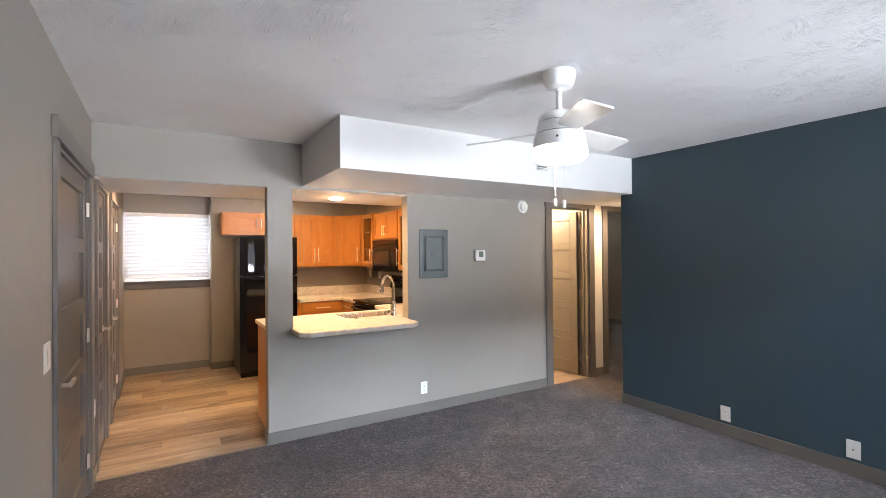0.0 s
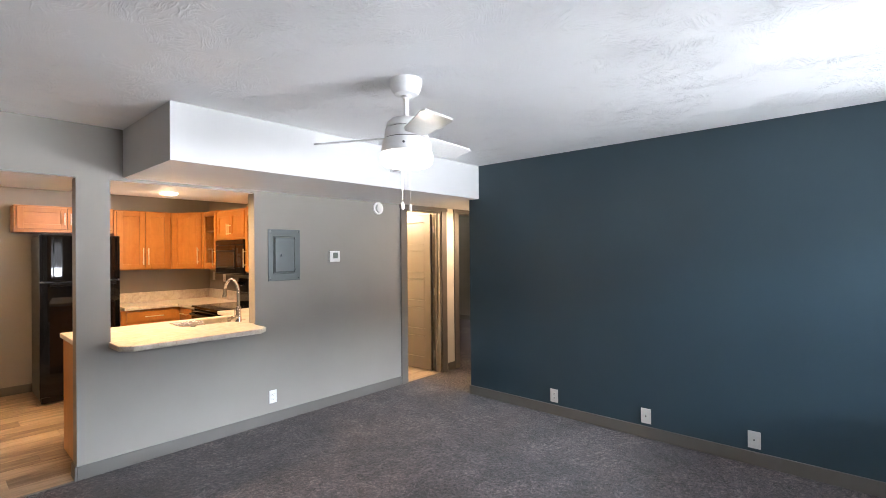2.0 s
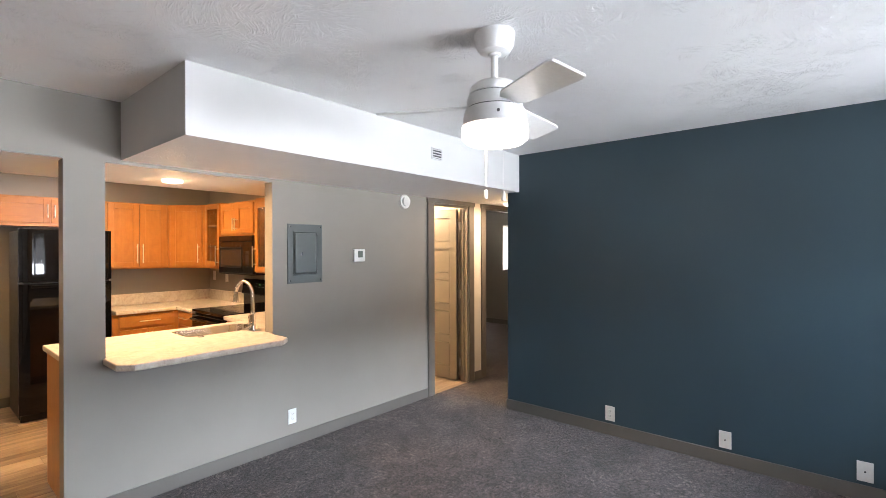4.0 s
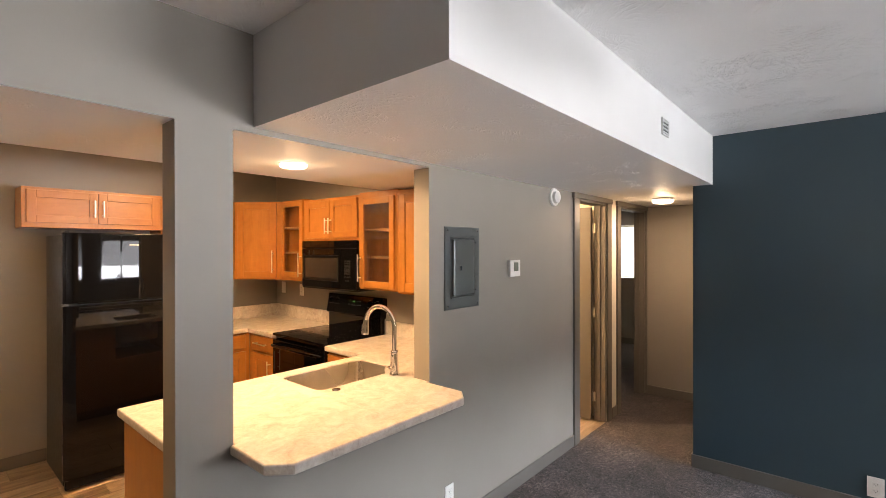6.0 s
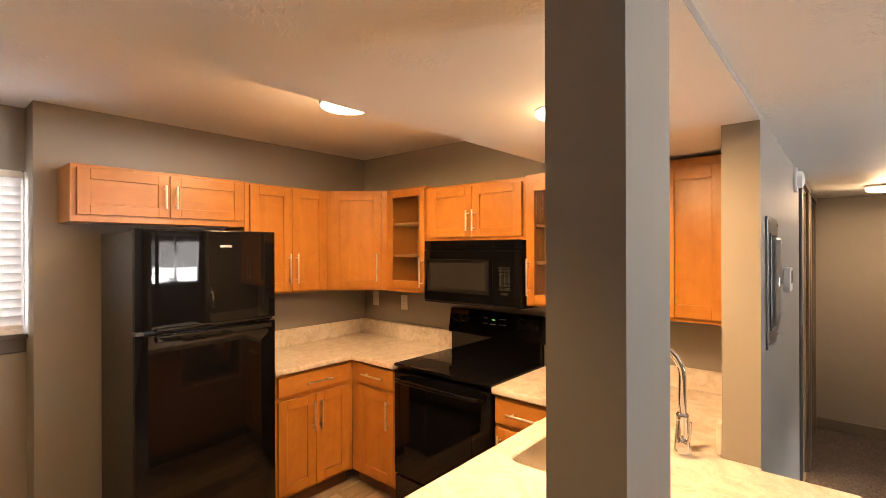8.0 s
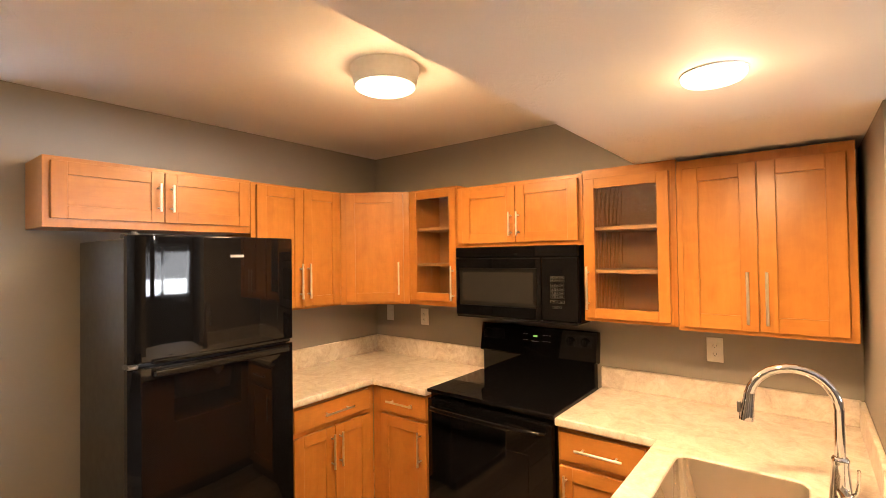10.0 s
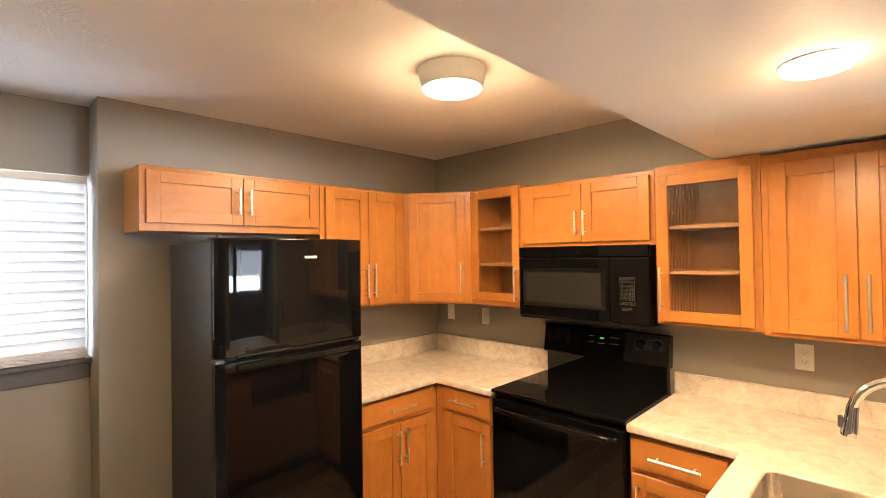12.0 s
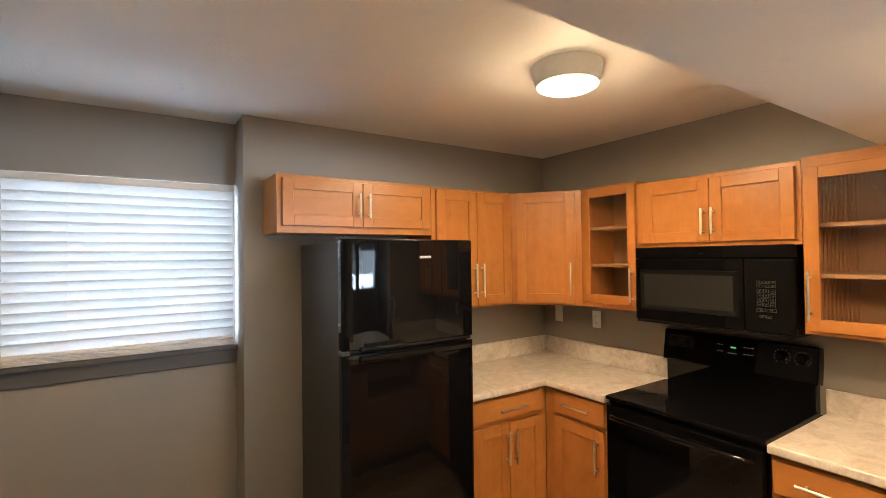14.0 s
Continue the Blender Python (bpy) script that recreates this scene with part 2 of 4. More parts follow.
FANWHITE = plain("fan_white", (0.78, 0.78, 0.77), 0.35)
PANEL = plain("panel_grey", (0.13, 0.142, 0.138), 0.3, 0.5, scale=140, vary=0.02, relief=0.0)
KEYPRINT = plain("key_print", (0.035, 0.035, 0.034), 0.5)
SCREEN = plain("lcd_grey", (0.16, 0.18, 0.16), 0.2)
MARKS = plain("print_grey", (0.36, 0.36, 0.35), 0.5)
LED = glowing("green_digits", (0.16, 1.0, 0.10), 1.0)
GLOW_K = glowing("kitchen_diffuser", (1.0, 0.78, 0.50), 9.0)
GLOW_FAN = glowing("fan_diffuser", (1.0, 0.93, 0.80), 6.0)
GLOW_HALL = glowing("hall_diffuser", (1.0, 0.80, 0.52), 7.0)
PANE = glass("window_pane")
REEDED = glass("reeded_glass", (0.92, 0.95, 0.93), 0.03)
SEEDED = glass("clear_cabinet_glass", (0.95, 0.96, 0.95), 0.05)
VINYL = plain("window_vinyl", (0.70, 0.71, 0.72), 0.35)
CREAM = plain("blind_cream", (0.68, 0.64, 0.58), 0.4)
blind = Nodes("blind_slat")
blind.set(Base_Color=(0.80, 0.80, 0.80, 1), Roughness=0.4, Subsurface_Weight=0.0)
_t = blind.add("ShaderNodeBsdfTranslucent", Color=(0.84, 0.87, 0.90, 1))
_m = blind.add("ShaderNodeMixShader", Fac=0.28)
blind.tree.links.new(blind.bsdf.outputs[0], _m.inputs[1])
blind.tree.links.new(_t.outputs[0], _m.inputs[2])
blind.tree.links.new(_m.outputs[0], blind.tree.nodes["Material Output"].inputs["Surface"])
SLAT = blind.mat
GRASS = plain("lawn", (0.06, 0.11, 0.03), 0.9, scale=8, vary=0.4)
HEDGE = plain("far_foliage", (0.06, 0.13, 0.035), 0.9, scale=3, vary=0.6)

# ---------------------------------------------------------------- building blocks


def bx(bm, x0, x1, y0, y1, z0, z1, bev=0.0, seg=1):
    m = Matrix.Translation(((x0 + x1) / 2, (y0 + y1) / 2, (z0 + z1) / 2)) @ Matrix.Diagonal((abs(x1 - x0), abs(y1 - y0), abs(z1 - z0), 1))
    vs = bmesh.ops.create_cube(bm, size=1.0, matrix=m)["verts"]
    if bev:
        es = list({e for v in vs for e in v.link_edges})
        bmesh.ops.bevel(bm, geom=es, offset=bev, segments=seg, affect="EDGES", profile=0.5)
    return bm


def cyl(bm, p0, p1, r0, r1=None, n=20, cap=True):
    p0, p1 = Vector(p0), Vector(p1)
    d = p1 - p0
    m = Matrix.Translation((p0 + p1) / 2) @ d.to_track_quat("Z", "Y").to_matrix().to_4x4()
    bmesh.ops.create_cone(bm, cap_ends=cap, segments=n, radius1=r0, radius2=r0 if r1 is None else r1, depth=d.length, matrix=m)
    return bm


def lathe(bm, profile, centre=(0, 0, 0), n=40):
    """Turn a profile of (radius, height) about the upright axis."""
    rings = []
    for r, z in profile:
        if r < 1e-5:
            rings.append([bm.verts.new((centre[0], centre[1], centre[2] + z))])
        else:
            rings.append([bm.verts.new((centre[0] + r * math.cos(2 * math.pi * k / n), centre[1] + r * math.sin(2 * math.pi * k / n), centre[2] + z)) for k in range(n)])
    for a, b in zip(rings, rings[1:]):
        for k in range(n):
            q = [a[k % len(a)], a[(k + 1) % len(a)], b[(k + 1) % len(b)], b[k % len(b)]]
            q = list(dict.fromkeys(q))
            if len(q) > 2:
                bm.faces.new(q)
    bmesh.ops.recalc_face_normals(bm, faces=bm.faces)
    return bm


def tube(bm, path, r, n=16):
    rings = []
    for i, p in enumerate(path):
        p = Vector(p)
        d = (Vector(path[min(i + 1, len(path) - 1)]) - Vector(path[max(i - 1, 0)])).normalized()
        side = d.cross(Vector((0.31, 0.87, 0.2))).normalized()
        up = side.cross(d)
        rr = r[i] if isinstance(r, (list, tuple)) else r
        rings.append([bm.verts.new(p + rr * (math.cos(2 * math.pi * k / n) * side + math.sin(2 * math.pi * k / n) * up)) for k in range(n)])
    for a, b in zip(rings, rings[1:]):
        for k in range(n):
            bm.faces.new([a[k], a[(k + 1) % n], b[(k + 1) % n], b[k]])
    bm.faces.new(rings[0])
    bm.faces.new(rings[-1])
    bmesh.ops.recalc_face_normals(bm, faces=bm.faces)
    return bm


def slab(bm, outer, z0, z1, hole=(), bev=0.0):
    """An upright slab over a plan outline, with an optional hole."""
    edges = []
    for loop in (outer, hole):
        if loop:
            vs = [bm.verts.new((x, y, z0)) for x, y in loop]
            edges += [bm.edges.new((vs[k], vs[(k + 1) % len(vs)])) for k in range(len(vs))]
    faces = [g for g in bmesh.ops.triangle_fill(bm, edges=edges, use_beauty=True, use_dissolve=True)["geom"] if isinstance(g, bmesh.types.BMFace)]
    up = bmesh.ops.extrude_face_region(bm, geom=faces)["geom"]
    bmesh.ops.translate(bm, verts=[g for g in up if isinstance(g, bmesh.types.BMVert)], vec=(0, 0, z1 - z0))
    bmesh.ops.recalc_face_normals(bm, faces=bm.faces)
    if bev:
        es = [e for e in bm.edges if len(e.link_faces) == 2 and e.calc_face_angle(0) > 0.6 and abs(e.verts[0].co.z - e.verts[1].co.z) < 1e-4]
        bmesh.ops.bevel(bm, geom=es, offset=bev, segments=3, affect="EDGES", profile=0.5)
    return bm


def rounded(x0, x1, y0, y1, r, n=6):
    out = []
    for cx, cy, a in ((x1 - r, y1 - r, 0), (x0 + r, y1 - r, 90), (x0 + r, y0 + r, 180), (x1 - r, y0 + r, 270)):
        out += [(cx + r * math.cos(radians(a + 90 * k / n)), cy + r * math.sin(radians(a + 90 * k / n))) for k in range(n + 1)]
    return out


def part(name, bm, material, parent=None, label="", smooth=False):
    me = bpy.data.meshes.new(name)
    bm.to_mesh(me)
    bm.free()
    for m in material if isinstance(material, (list, tuple)) else (material,):
        me.materials.append(m)
    if smooth:
        for p in me.polygons:
            p.use_smooth = True
        me.set_sharp_from_angle(angle=radians(38))
    ob = new(name, me)
    if smooth:
        ob.modifiers.new("normals", "WEIGHTED_NORMAL").keep_sharp = True
    ob.parent = parent
    if label:
        tagged(ob, label)
    return ob


def box(name, dims, material, parent=None, bev=0.0, label="", seg=1):
    return part(name, bx(bmesh.new(), *dims, bev, seg), material, parent, label)


def thing(name, label, category, m=None, group="", kind=""):
    ob = new(name)
    ob.empty_display_size = 0.1
    if m is not None:
        ob.matrix_world = m
    return tagged(ob, label, category, group, kind)


def solid(name, boxes, material, label, bev=0.0):
    bm = bmesh.new()
    for b in boxes:
        bx(bm, *b, bev)
    return tagged(part(name, bm, material), label, name.split("_")[0], kind="structure")


# ---------------------------------------------------------------- structure
XL, XR, XB = -0.462, 2.72, 3.918          # left wall, kitchen right wall, blue wall
YW, YW2 = 3.784, 3.897                   # divider, living face and kitchen face
YK, YR = 6.76, 6.98                      # kitchen back wall and its window recess
YS, XE, X2 = -1.65, 5.53, 8.15            # rear wall, hall end, bedroom end
HC, HS, HK = 2.44, 2.090, 2.066          # ceiling, living soffit, kitchen drop
HCK = 2.42                               # kitchen ceiling
HEAD = HK
T = 0.12

# left wall with three door openings (y ranges) of equal height
LEFT_DOORS = ((2.52, 3.60), (4.02, 4.66), (5.14, 5.90))
DH = 2.035
boxes, y = [], YS - T
for a, b in LEFT_DOORS:
    boxes += [(XL - T, XL, y, a, 0, HC), (XL - T, XL, a, b, DH, HC)]
    y = b
boxes.append((XL - T, XL, y, YR + T, 0, HC))
solid("wall_left", boxes, WALL, "greige painted wall with three panelled doors")
# closets behind the doors
solid("wall_closet", [(XL - 1.0, XL - T - 0.06, 1.2, YR + T, -0.1, HC)], WALL, "closed back of the closets")

DOOR_B, DOOR_H = (3.775, 4.385), (4.722, 5.50)
solid("wall_divider", [(1.927, DOOR_B[0], YW, YW2, 0, HC)], WALL, "greige divider wall between living room and kitchen")
header = solid("wall_header", [(XL, 0.670, YW, YW2, HEAD, HC)], WALL, "greige header above the kitchen opening")
solid("wall_post", [(0.670, 0.865, YW, YW2, 0, HC)], WALL, "greige post between kitchen opening and pass-through")
solid("wall_half", [(0.865, 1.927, YW, YW2, 0, 0.872)], WALL, "greige half wall under the pass-through worktop")
lintel = solid("wall_lintel", [(0.865, 1.927, YW, YW2, HEAD, HC)], WALL, "greige lintel above the pass-through")
# the kitchen's white ceiling runs on under both
for ob in (header, lintel):
    ob.data.materials.append(CEIL_K)
    for p in ob.data.polygons:
        p.material_index = 1 if p.normal.z < -0.5 else 0
for a, b, z in ((DOOR_B[0], DOOR_B[1], DH + 0.01), (DOOR_B[1], DOOR_H[0], 0), (DOOR_H[0], DOOR_H[1], DH + 0.01), (DOOR_H[1], X2 + T, 0)):
    narrow = a == DOOR_B[1]
    solid("wall_hall_north", [(a, b, YW, YW2, z, HC)], STRIP if narrow else WALL, "narrow cream wall between two door casings" if narrow else "greige hall wall beside the door openings")
solid("wall_kitchen_right", [(XR, XR + T, YW2, YR + T, 0, HC)], WALL, "greige kitchen wall behind the range")
solid("wall_kitchen_back", [(0.516, XR, YK, YR + T, 0, HC), (XL, 0.516, YR, YR + T, 0, 1.16), (XL, 0.516, YR, YR + T, 2.075, HC)], WALL, "greige kitchen back wall with a window recess")
solid("wall_blue", [(XB, XB + T, YS, 2.945, 0, HC), ], BLUE, "dark teal blue accent wall")
DOOR_S = (4.42, 5.18)
solid("wall_hall_south", [(XB + T, DOOR_S[0], 2.825, 2.945, 0, HC), (DOOR_S[1], XE + T, 2.825, 2.945, 0, HC), (*DOOR_S, 2.825, 2.945, DH, HC), (*DOOR_S, 2.7, 2.825, -0.1, HC)], WALL, "greige hall wall with a closed door")
solid("wall_hall_end", [(XE, XE + T, 2.945, YW, 0, HC)], WALL, "greige wall at the end of the hall")
# the first, narrower opening is added out of view to let in fill light
REAR_WINDOWS, WZ0, WZ1 = ((0.85, 1.65), (2.25, 3.80)), 0.96, 1.98
rear, x = [], XL
for a, b in REAR_WINDOWS:
    rear += [(x, a, YS - T, YS, 0, HC), (a, b, YS - T, YS, 0, WZ0), (a, b, YS - T, YS, WZ1, HC)]
    x = b
solid("wall_rear", rear + [(x, XB + T, YS - T, YS, 0, HC)], WALL, "greige rear wall with a wide window and an added fill opening")
solid("wall_bedroom", [(X2, X2 + T, YW2, 4.70, 0, HC), (X2, X2 + T, 5.75, 7.2, 0, HC), (X2, X2 + T, 4.70, 5.75, 0, 1.12), (X2, X2 + T, 4.70, 5.75, 2.02, HC), (4.62, X2, 7.2, 7.32, 0, HC), (4.5, 4.62, YW2, 7.32, 0, HC)], WALL, "greige bedroom walls around a window")
solid("wall_bath", [(XR + T, XR + T + 0.05, YW2, 5.8, 0, HC), (XR + T, 4.5, 5.8, 5.9, 0, HC), (4.45, 4.498, YW2, 5.8, 0, HC)], BATHWALL, "cream bathroom walls")
# ceilings
solid("ceiling_living", [(XL - T, XB + T, YS - T, YW, HC, HC + 0.15)], CEIL, "white ceiling with a brushed stomp texture")
solid("ceiling_kitchen", [(XL - T, XR + T, YW2 + 0.002, YR + T, HCK, HC + 0.148)], CEIL_K, "white lightly textured kitchen ceiling")
solid("ceiling_far", [(XR + T, X2 + T, YW, 7.4, HC, HC + 0.15), (XB + T, XE + T, 2.8, YW, HC, HC + 0.15)], CEIL_K, "white bedroom and bathroom ceiling")
bm = bx(bx(bmesh.new(), 0.945, XB, 2.815, YW, HS, HC), XB, XE, 2.945, YW, HS, HC)
bm.faces.ensure_lookup_table()
for f in bm.faces:
    f.material_index = 1 if f.normal.y < -0.5 else 2 if f.normal.x < -0.5 else 0
tagged(part("soffit", bm, (CEIL_S, WHITE, WHITE)), "white boxed soffit with textured underside", "soffit", kind="structure")
tagged(part("kitchen_drop_ceiling", bx(bmesh.new(), XL, XR, YW2, 4.705, HK, HC), CEIL_K), "white dropped ceiling over the sink run", "soffit", kind="structure")
# floors
solid("carpet_floor", [(XL - T, XB + T, YS - T, YW, -0.1, 0.0), (XB + T, XE + T, 2.8, YW, -0.1, 0.0), (4.5, X2, YW, 7.3, -0.1, 0.0)], CARPET, "grey brown cut-pile carpet")
solid("bath_floor", [(XR + T, 4.5, YW, 5.9, -0.1, -0.004)], PLANK, "wood-look bathroom floor")
kitchen_floor = solid("kitchen_floor", [(XL - T, XR + T, YW, YR + T, -0.1, -0.012)], TOEKICK, "wood-look plank floor of the kitchen")

# baseboards and casings
BB = 0.095


def board(name, dims, label="taupe painted baseboard"):
    return tagged(part(name, bx(bmesh.new(), *dims, 0.003), TRIM), label, "baseboard", kind="structure")


t = 0.013
board("baseboard", (0.670, DOOR_B[0] - 0.1, YW - t, YW, 0, BB))
board("baseboard", (0.670 - t, 0.670, YW - t, YW2, 0, BB))
board("baseboard", (XB - t, XB, YS, 2.945, 0, BB))
board("baseboard", (XB - t, XB + T, 2.945, 2.945 + t, 0, BB))
board("baseboard", (XB + T, DOOR_S[0] - 0.09, 2.945, 2.945 + t, 0, BB))
board("baseboard", (DOOR_S[1] + 0.09, XE, 2.945, 2.945 + t, 0, BB))
board("baseboard", (XE - t, XE, 2.945 + t, YW, 0, BB))
board("baseboard", (XL, 0.516, YR - t, YR, 0, BB))
board("baseboard", (0.516 - t, 0.516, YK - t, YR - t, 0, BB))
board("baseboard", (0.516, 0.79, YK - t, YK, 0, BB))
board("baseboard", (XL, XL + t, 3.70, 3.92, 0, BB))
board("baseboard", (XL, XL + t, 6.0, YR - t, 0, BB))
board("baseboard", (XL, XL + t, YS, 2.5, 0, BB))
board("baseboard", (X2 - t, X2, YW2, 7.2, 0, BB))
board("baseboard", (4.5, DOOR_H[0] - 0.09, YW - t, YW, 0, BB))


def casing(name, horizontal, a, b, plane, out, top, width=0.09, depth=None, lo=None, hi=None):
    """Flat casing round an opening from a to b; out is the side (+1 or -1) on which it stands proud."""
    root = thing(name, "taupe painted door casing and jambs", "door frame", kind="structure")
    th = 0.018
    lo, hi = width if lo is None else lo, width if hi is None else hi
    for nm, u0, u1, z0, z1 in (("casing_side", a - lo, a, 0, top), ("casing_side", b, b + hi, 0, top), ("casing_head", a - lo - 0.012, b + hi + 0.012, top, top + 0.1)):
        p0, p1 = sorted((plane, plane + out * (th if nm == "casing_side" else th + 0.006)))
        d = (u0, u1, p0, p1, z0, z1) if horizontal else (p0, p1, u0, u1, z0, z1)
        box(nm, d, TRIM, root, 0.003)
    if depth:
        q0, q1 = sorted((plane, plane - out * depth))
        for nm, u0, u1, z0, z1 in (("jamb", a, a + 0.018, 0, top), ("jamb", b - 0.018, b, 0, top), ("jamb_head", a + 0.018, b - 0.018, top - 0.018, top)):
            d = (u0, u1, q0, q1, z0, z1) if horizontal else (q0, q1, u0, u1, z0, z1)
            box(nm, d, TRIM, root, 0.002)
        s0, s1 = sorted((plane - out * depth * 0.42, plane - out * depth * 0.72))
        for nm, u0, u1, z0, z1 in (("stop", a + 0.018, a + 0.03, 0, top - 0.018), ("stop", b - 0.03, b - 0.018, 0, top - 0.018)):
            d = (u0, u1, s0, s1, z0, z1) if horizontal else (s0, s1, u0, u1, z0, z1)
            box(nm, d, TRIM, root, 0.002)
    return root


def lever(parent, x, z, way, front):
    """A flat lever handle with a round rose on the face at y = front; way is the side to which it points."""
    bm = bmesh.new()
    cyl(bm, (x, front, z), (x, front - 0.008, z), 0.028, 0.026, 24)
    cyl(bm, (x, front - 0.008, z), (x, front - 0.05, z), 0.010, n=14)
    bx(bm, x - 0.012 if way > 0 else x - 0.115, x + 0.115 if way > 0 else x + 0.012, front - 0.058, front - 0.044, z - 0.011, z + 0.011, 0.004, 2)
    return part("door_handle", bm, NICKEL, parent, "satin nickel lever handle", True)


def hinge(parent, x, y, z):
    bm = bmesh.new()
    cyl(bm, (x, y, z - 0.045), (x, y, z + 0.045), 0.008, n=12)
    bx(bm, x - 0.024, x + 0.004, y + 0.001, y + 0.005, z - 0.045, z + 0.045)
    return part("hinge", bm, NICKEL, parent, "satin nickel hinge")


def panel_door(name, w, hgt, m, hand, label, levers=True, hinges=True, flush=False):
    """A five-panel door: local x across, front at y = 0, z up from its foot. hand: +1 has its hinges on the high-x side."""
    root = thing(name, label, "door", m, kind="structure")
    th, st, rails = (0.036 if flush else 0.044), 0.105, 6
    z0, ph = 0.008, (hgt - 0.008 - 0.10 - 0.16 - 4 * 0.085) / 5
    leaf = box("door_leaf", (st - 0.004, w - st + 0.004, 0.006 if flush else 0.019, 0.009 if flush else th - 0.015, z0 + 0.1, hgt - 0.05), DOORPAINT, root)
    box("stile", (0, st, 0, th, z0, hgt), DOORPAINT, leaf, 0.002)
    box("stile", (w - st, w, 0, th, z0, hgt), DOORPAINT, leaf, 0.002)
    z = z0
    for k in range(rails):
        rh = 0.16 if k == 0 else 0.10 if k == 5 else 0.085
        box("rail", (st, w - st, 0, th, z, z + rh), DOORPAINT, leaf, 0.002)
        if flush and k < 5:
            box("panel", (st + 0.002, w - st - 0.002, 0.0095, th - 0.002, z + rh + 0.003, z + rh + ph - 0.014), DOORPAINT, leaf, 0.002)
        z += rh + ph
    if levers:
        lx = 0.07 if hand > 0 else w - 0.07
        lever(root, lx, 0.93, 1 if hand > 0 else -1, 0.0)
    if hinges:
        for hz in (0.22, 1.02, 1.82):
            hinge(root, w + 0.004 if hand > 0 else -0.004, -0.012, hz)
    return root


# left wall doors face +x: local x runs along +y
for k, ((a, b), hand) in enumerate(zip(LEFT_DOORS, (1, -1, 1))):
    casing("door_casing", False, a, b, XL, 1, DH, depth=0.11)
    panel_door("door_%d" % (k + 1), b - a - 0.04, DH - 0.022, Matrix.Translation((XL - 0.012, a + 0.02, 0)) @ Matrix.Rotation(radians(90), 4, "Z"), hand,
               "taupe five-panel door, closed, with a satin nickel lever")
casing("door_casing", True, *DOOR_B, YW, -1, DH + 0.01, depth=YW2 - YW, width=0.098, hi=0.095)
casing("door_casing", True, *DOOR_H, YW, -1, DH + 0.01, depth=YW2 - YW, width=0.09, hi=0.03)
panel_door("door_4", 0.57, DH - 0.02, Matrix.Translation((4.350, YW2 + 0.010, 0)) @ Matrix.Rotation(radians(93), 4, "Z") , -1, "taupe five-panel bathroom door standing open", levers=False, flush=True)
casing("door_casing", True, *DOOR_S, 2.945, 1, DH, depth=0.11)
panel_door("door_5", DOOR_S[1] - DOOR_S[0] - 0.04, DH - 0.022, Matrix.Translation((DOOR_S[1] - 0.02, 2.933, 0)) @ Matrix.Rotation(radians(180), 4, "Z"), -1, "taupe five-panel hall door, closed, with a satin nickel lever")

# ---------------------------------------------------------------- kitchen cabinets


def bar_handle(parent, x, z, length, upright=True, front=-0.02):
    bm = bmesh.new()
    half, out = length / 2, front - 0.032
    a, b = ((x, out, z - half), (x, out, z + half)) if upright else ((x - half, out, z), (x + half, out, z))
    cyl(bm, a, b, 0.0058, n=14)
    for s in (-1, 1):
        p = (x, out, z + s * half * 0.72) if upright else (x + s * half * 0.72, out, z)
        cyl(bm, p, (p[0], front, p[2]), 0.0045, n=10)
    return part("handle", bm, NICKEL, parent, "satin nickel bar handle", True)


def shaker(parent, x0, x1, z0, z1, rail=0.06, name="door", level=False):
    th, b = 0.02, 0.0018
    upright, flat = (MAPLE, MAPLE_X)
    d = box(name, (x0 + rail - 0.003, x1 - rail + 0.003, -th + 0.009, -0.002, z0 + rail - 0.003, z1 - rail + 0.003), flat if level else upright, parent)
    box("stile", (x0, x0 + rail, -th, -0.0005, z0, z1), upright, d, b)
    box("stile", (x1 - rail, x1, -th, -0.0005, z0, z1), upright, d, b)
    box("rail", (x0 + rail, x1 - rail, -th, -0.0005, z0, z0 + rail), flat, d, b)
    box("rail", (x0 + rail, x1 - rail, -th, -0.0005, z1 - rail, z1), flat, d, b)
    return d


def glass_door(parent, x0, x1, z0, z1, pane, rail=0.05, ribs=False):
    th, b = 0.02, 0.0018
    d = box("door", (x0, x0 + rail, -th, -0.0005, z0, z1), MAPLE, parent, b)
    box("stile", (x1 - rail, x1, -th, -0.0005, z0, z1), MAPLE, d, b)
    box("rail", (x0 + rail, x1 - rail, -th, -0.0005, z0, z0 + rail), MAPLE_X, d, b)
    box("rail", (x0 + rail, x1 - rail, -th, -0.0005, z1 - rail, z1), MAPLE_X, d, b)
    bm = bmesh.new()
    n = int((x1 - x0 - 2 * rail) / 0.0115) if ribs else 1
    a, w = x0 + rail - 0.004, (x1 - x0 - 2 * rail + 0.008) / n
    edge = []
    for k in range(n):
        for q in range(6 if ribs else 1):
            edge.append((a + (k + q / 6) * w, -0.008 - (0.0024 * math.sin(math.pi * q / 6) if ribs else 0)))
    edge.append((a + n * w, -0.008))
    slab(bm, edge + [(a + n * w, -0.0045), (a, -0.0045)], z0 + rail - 0.004, z1 - rail + 0.004)
    g = part("glass_pane", bm, pane, d, "reeded glass pane" if ribs else "clear glass pane", smooth=ribs)
    g.visible_shadow = False
    return d


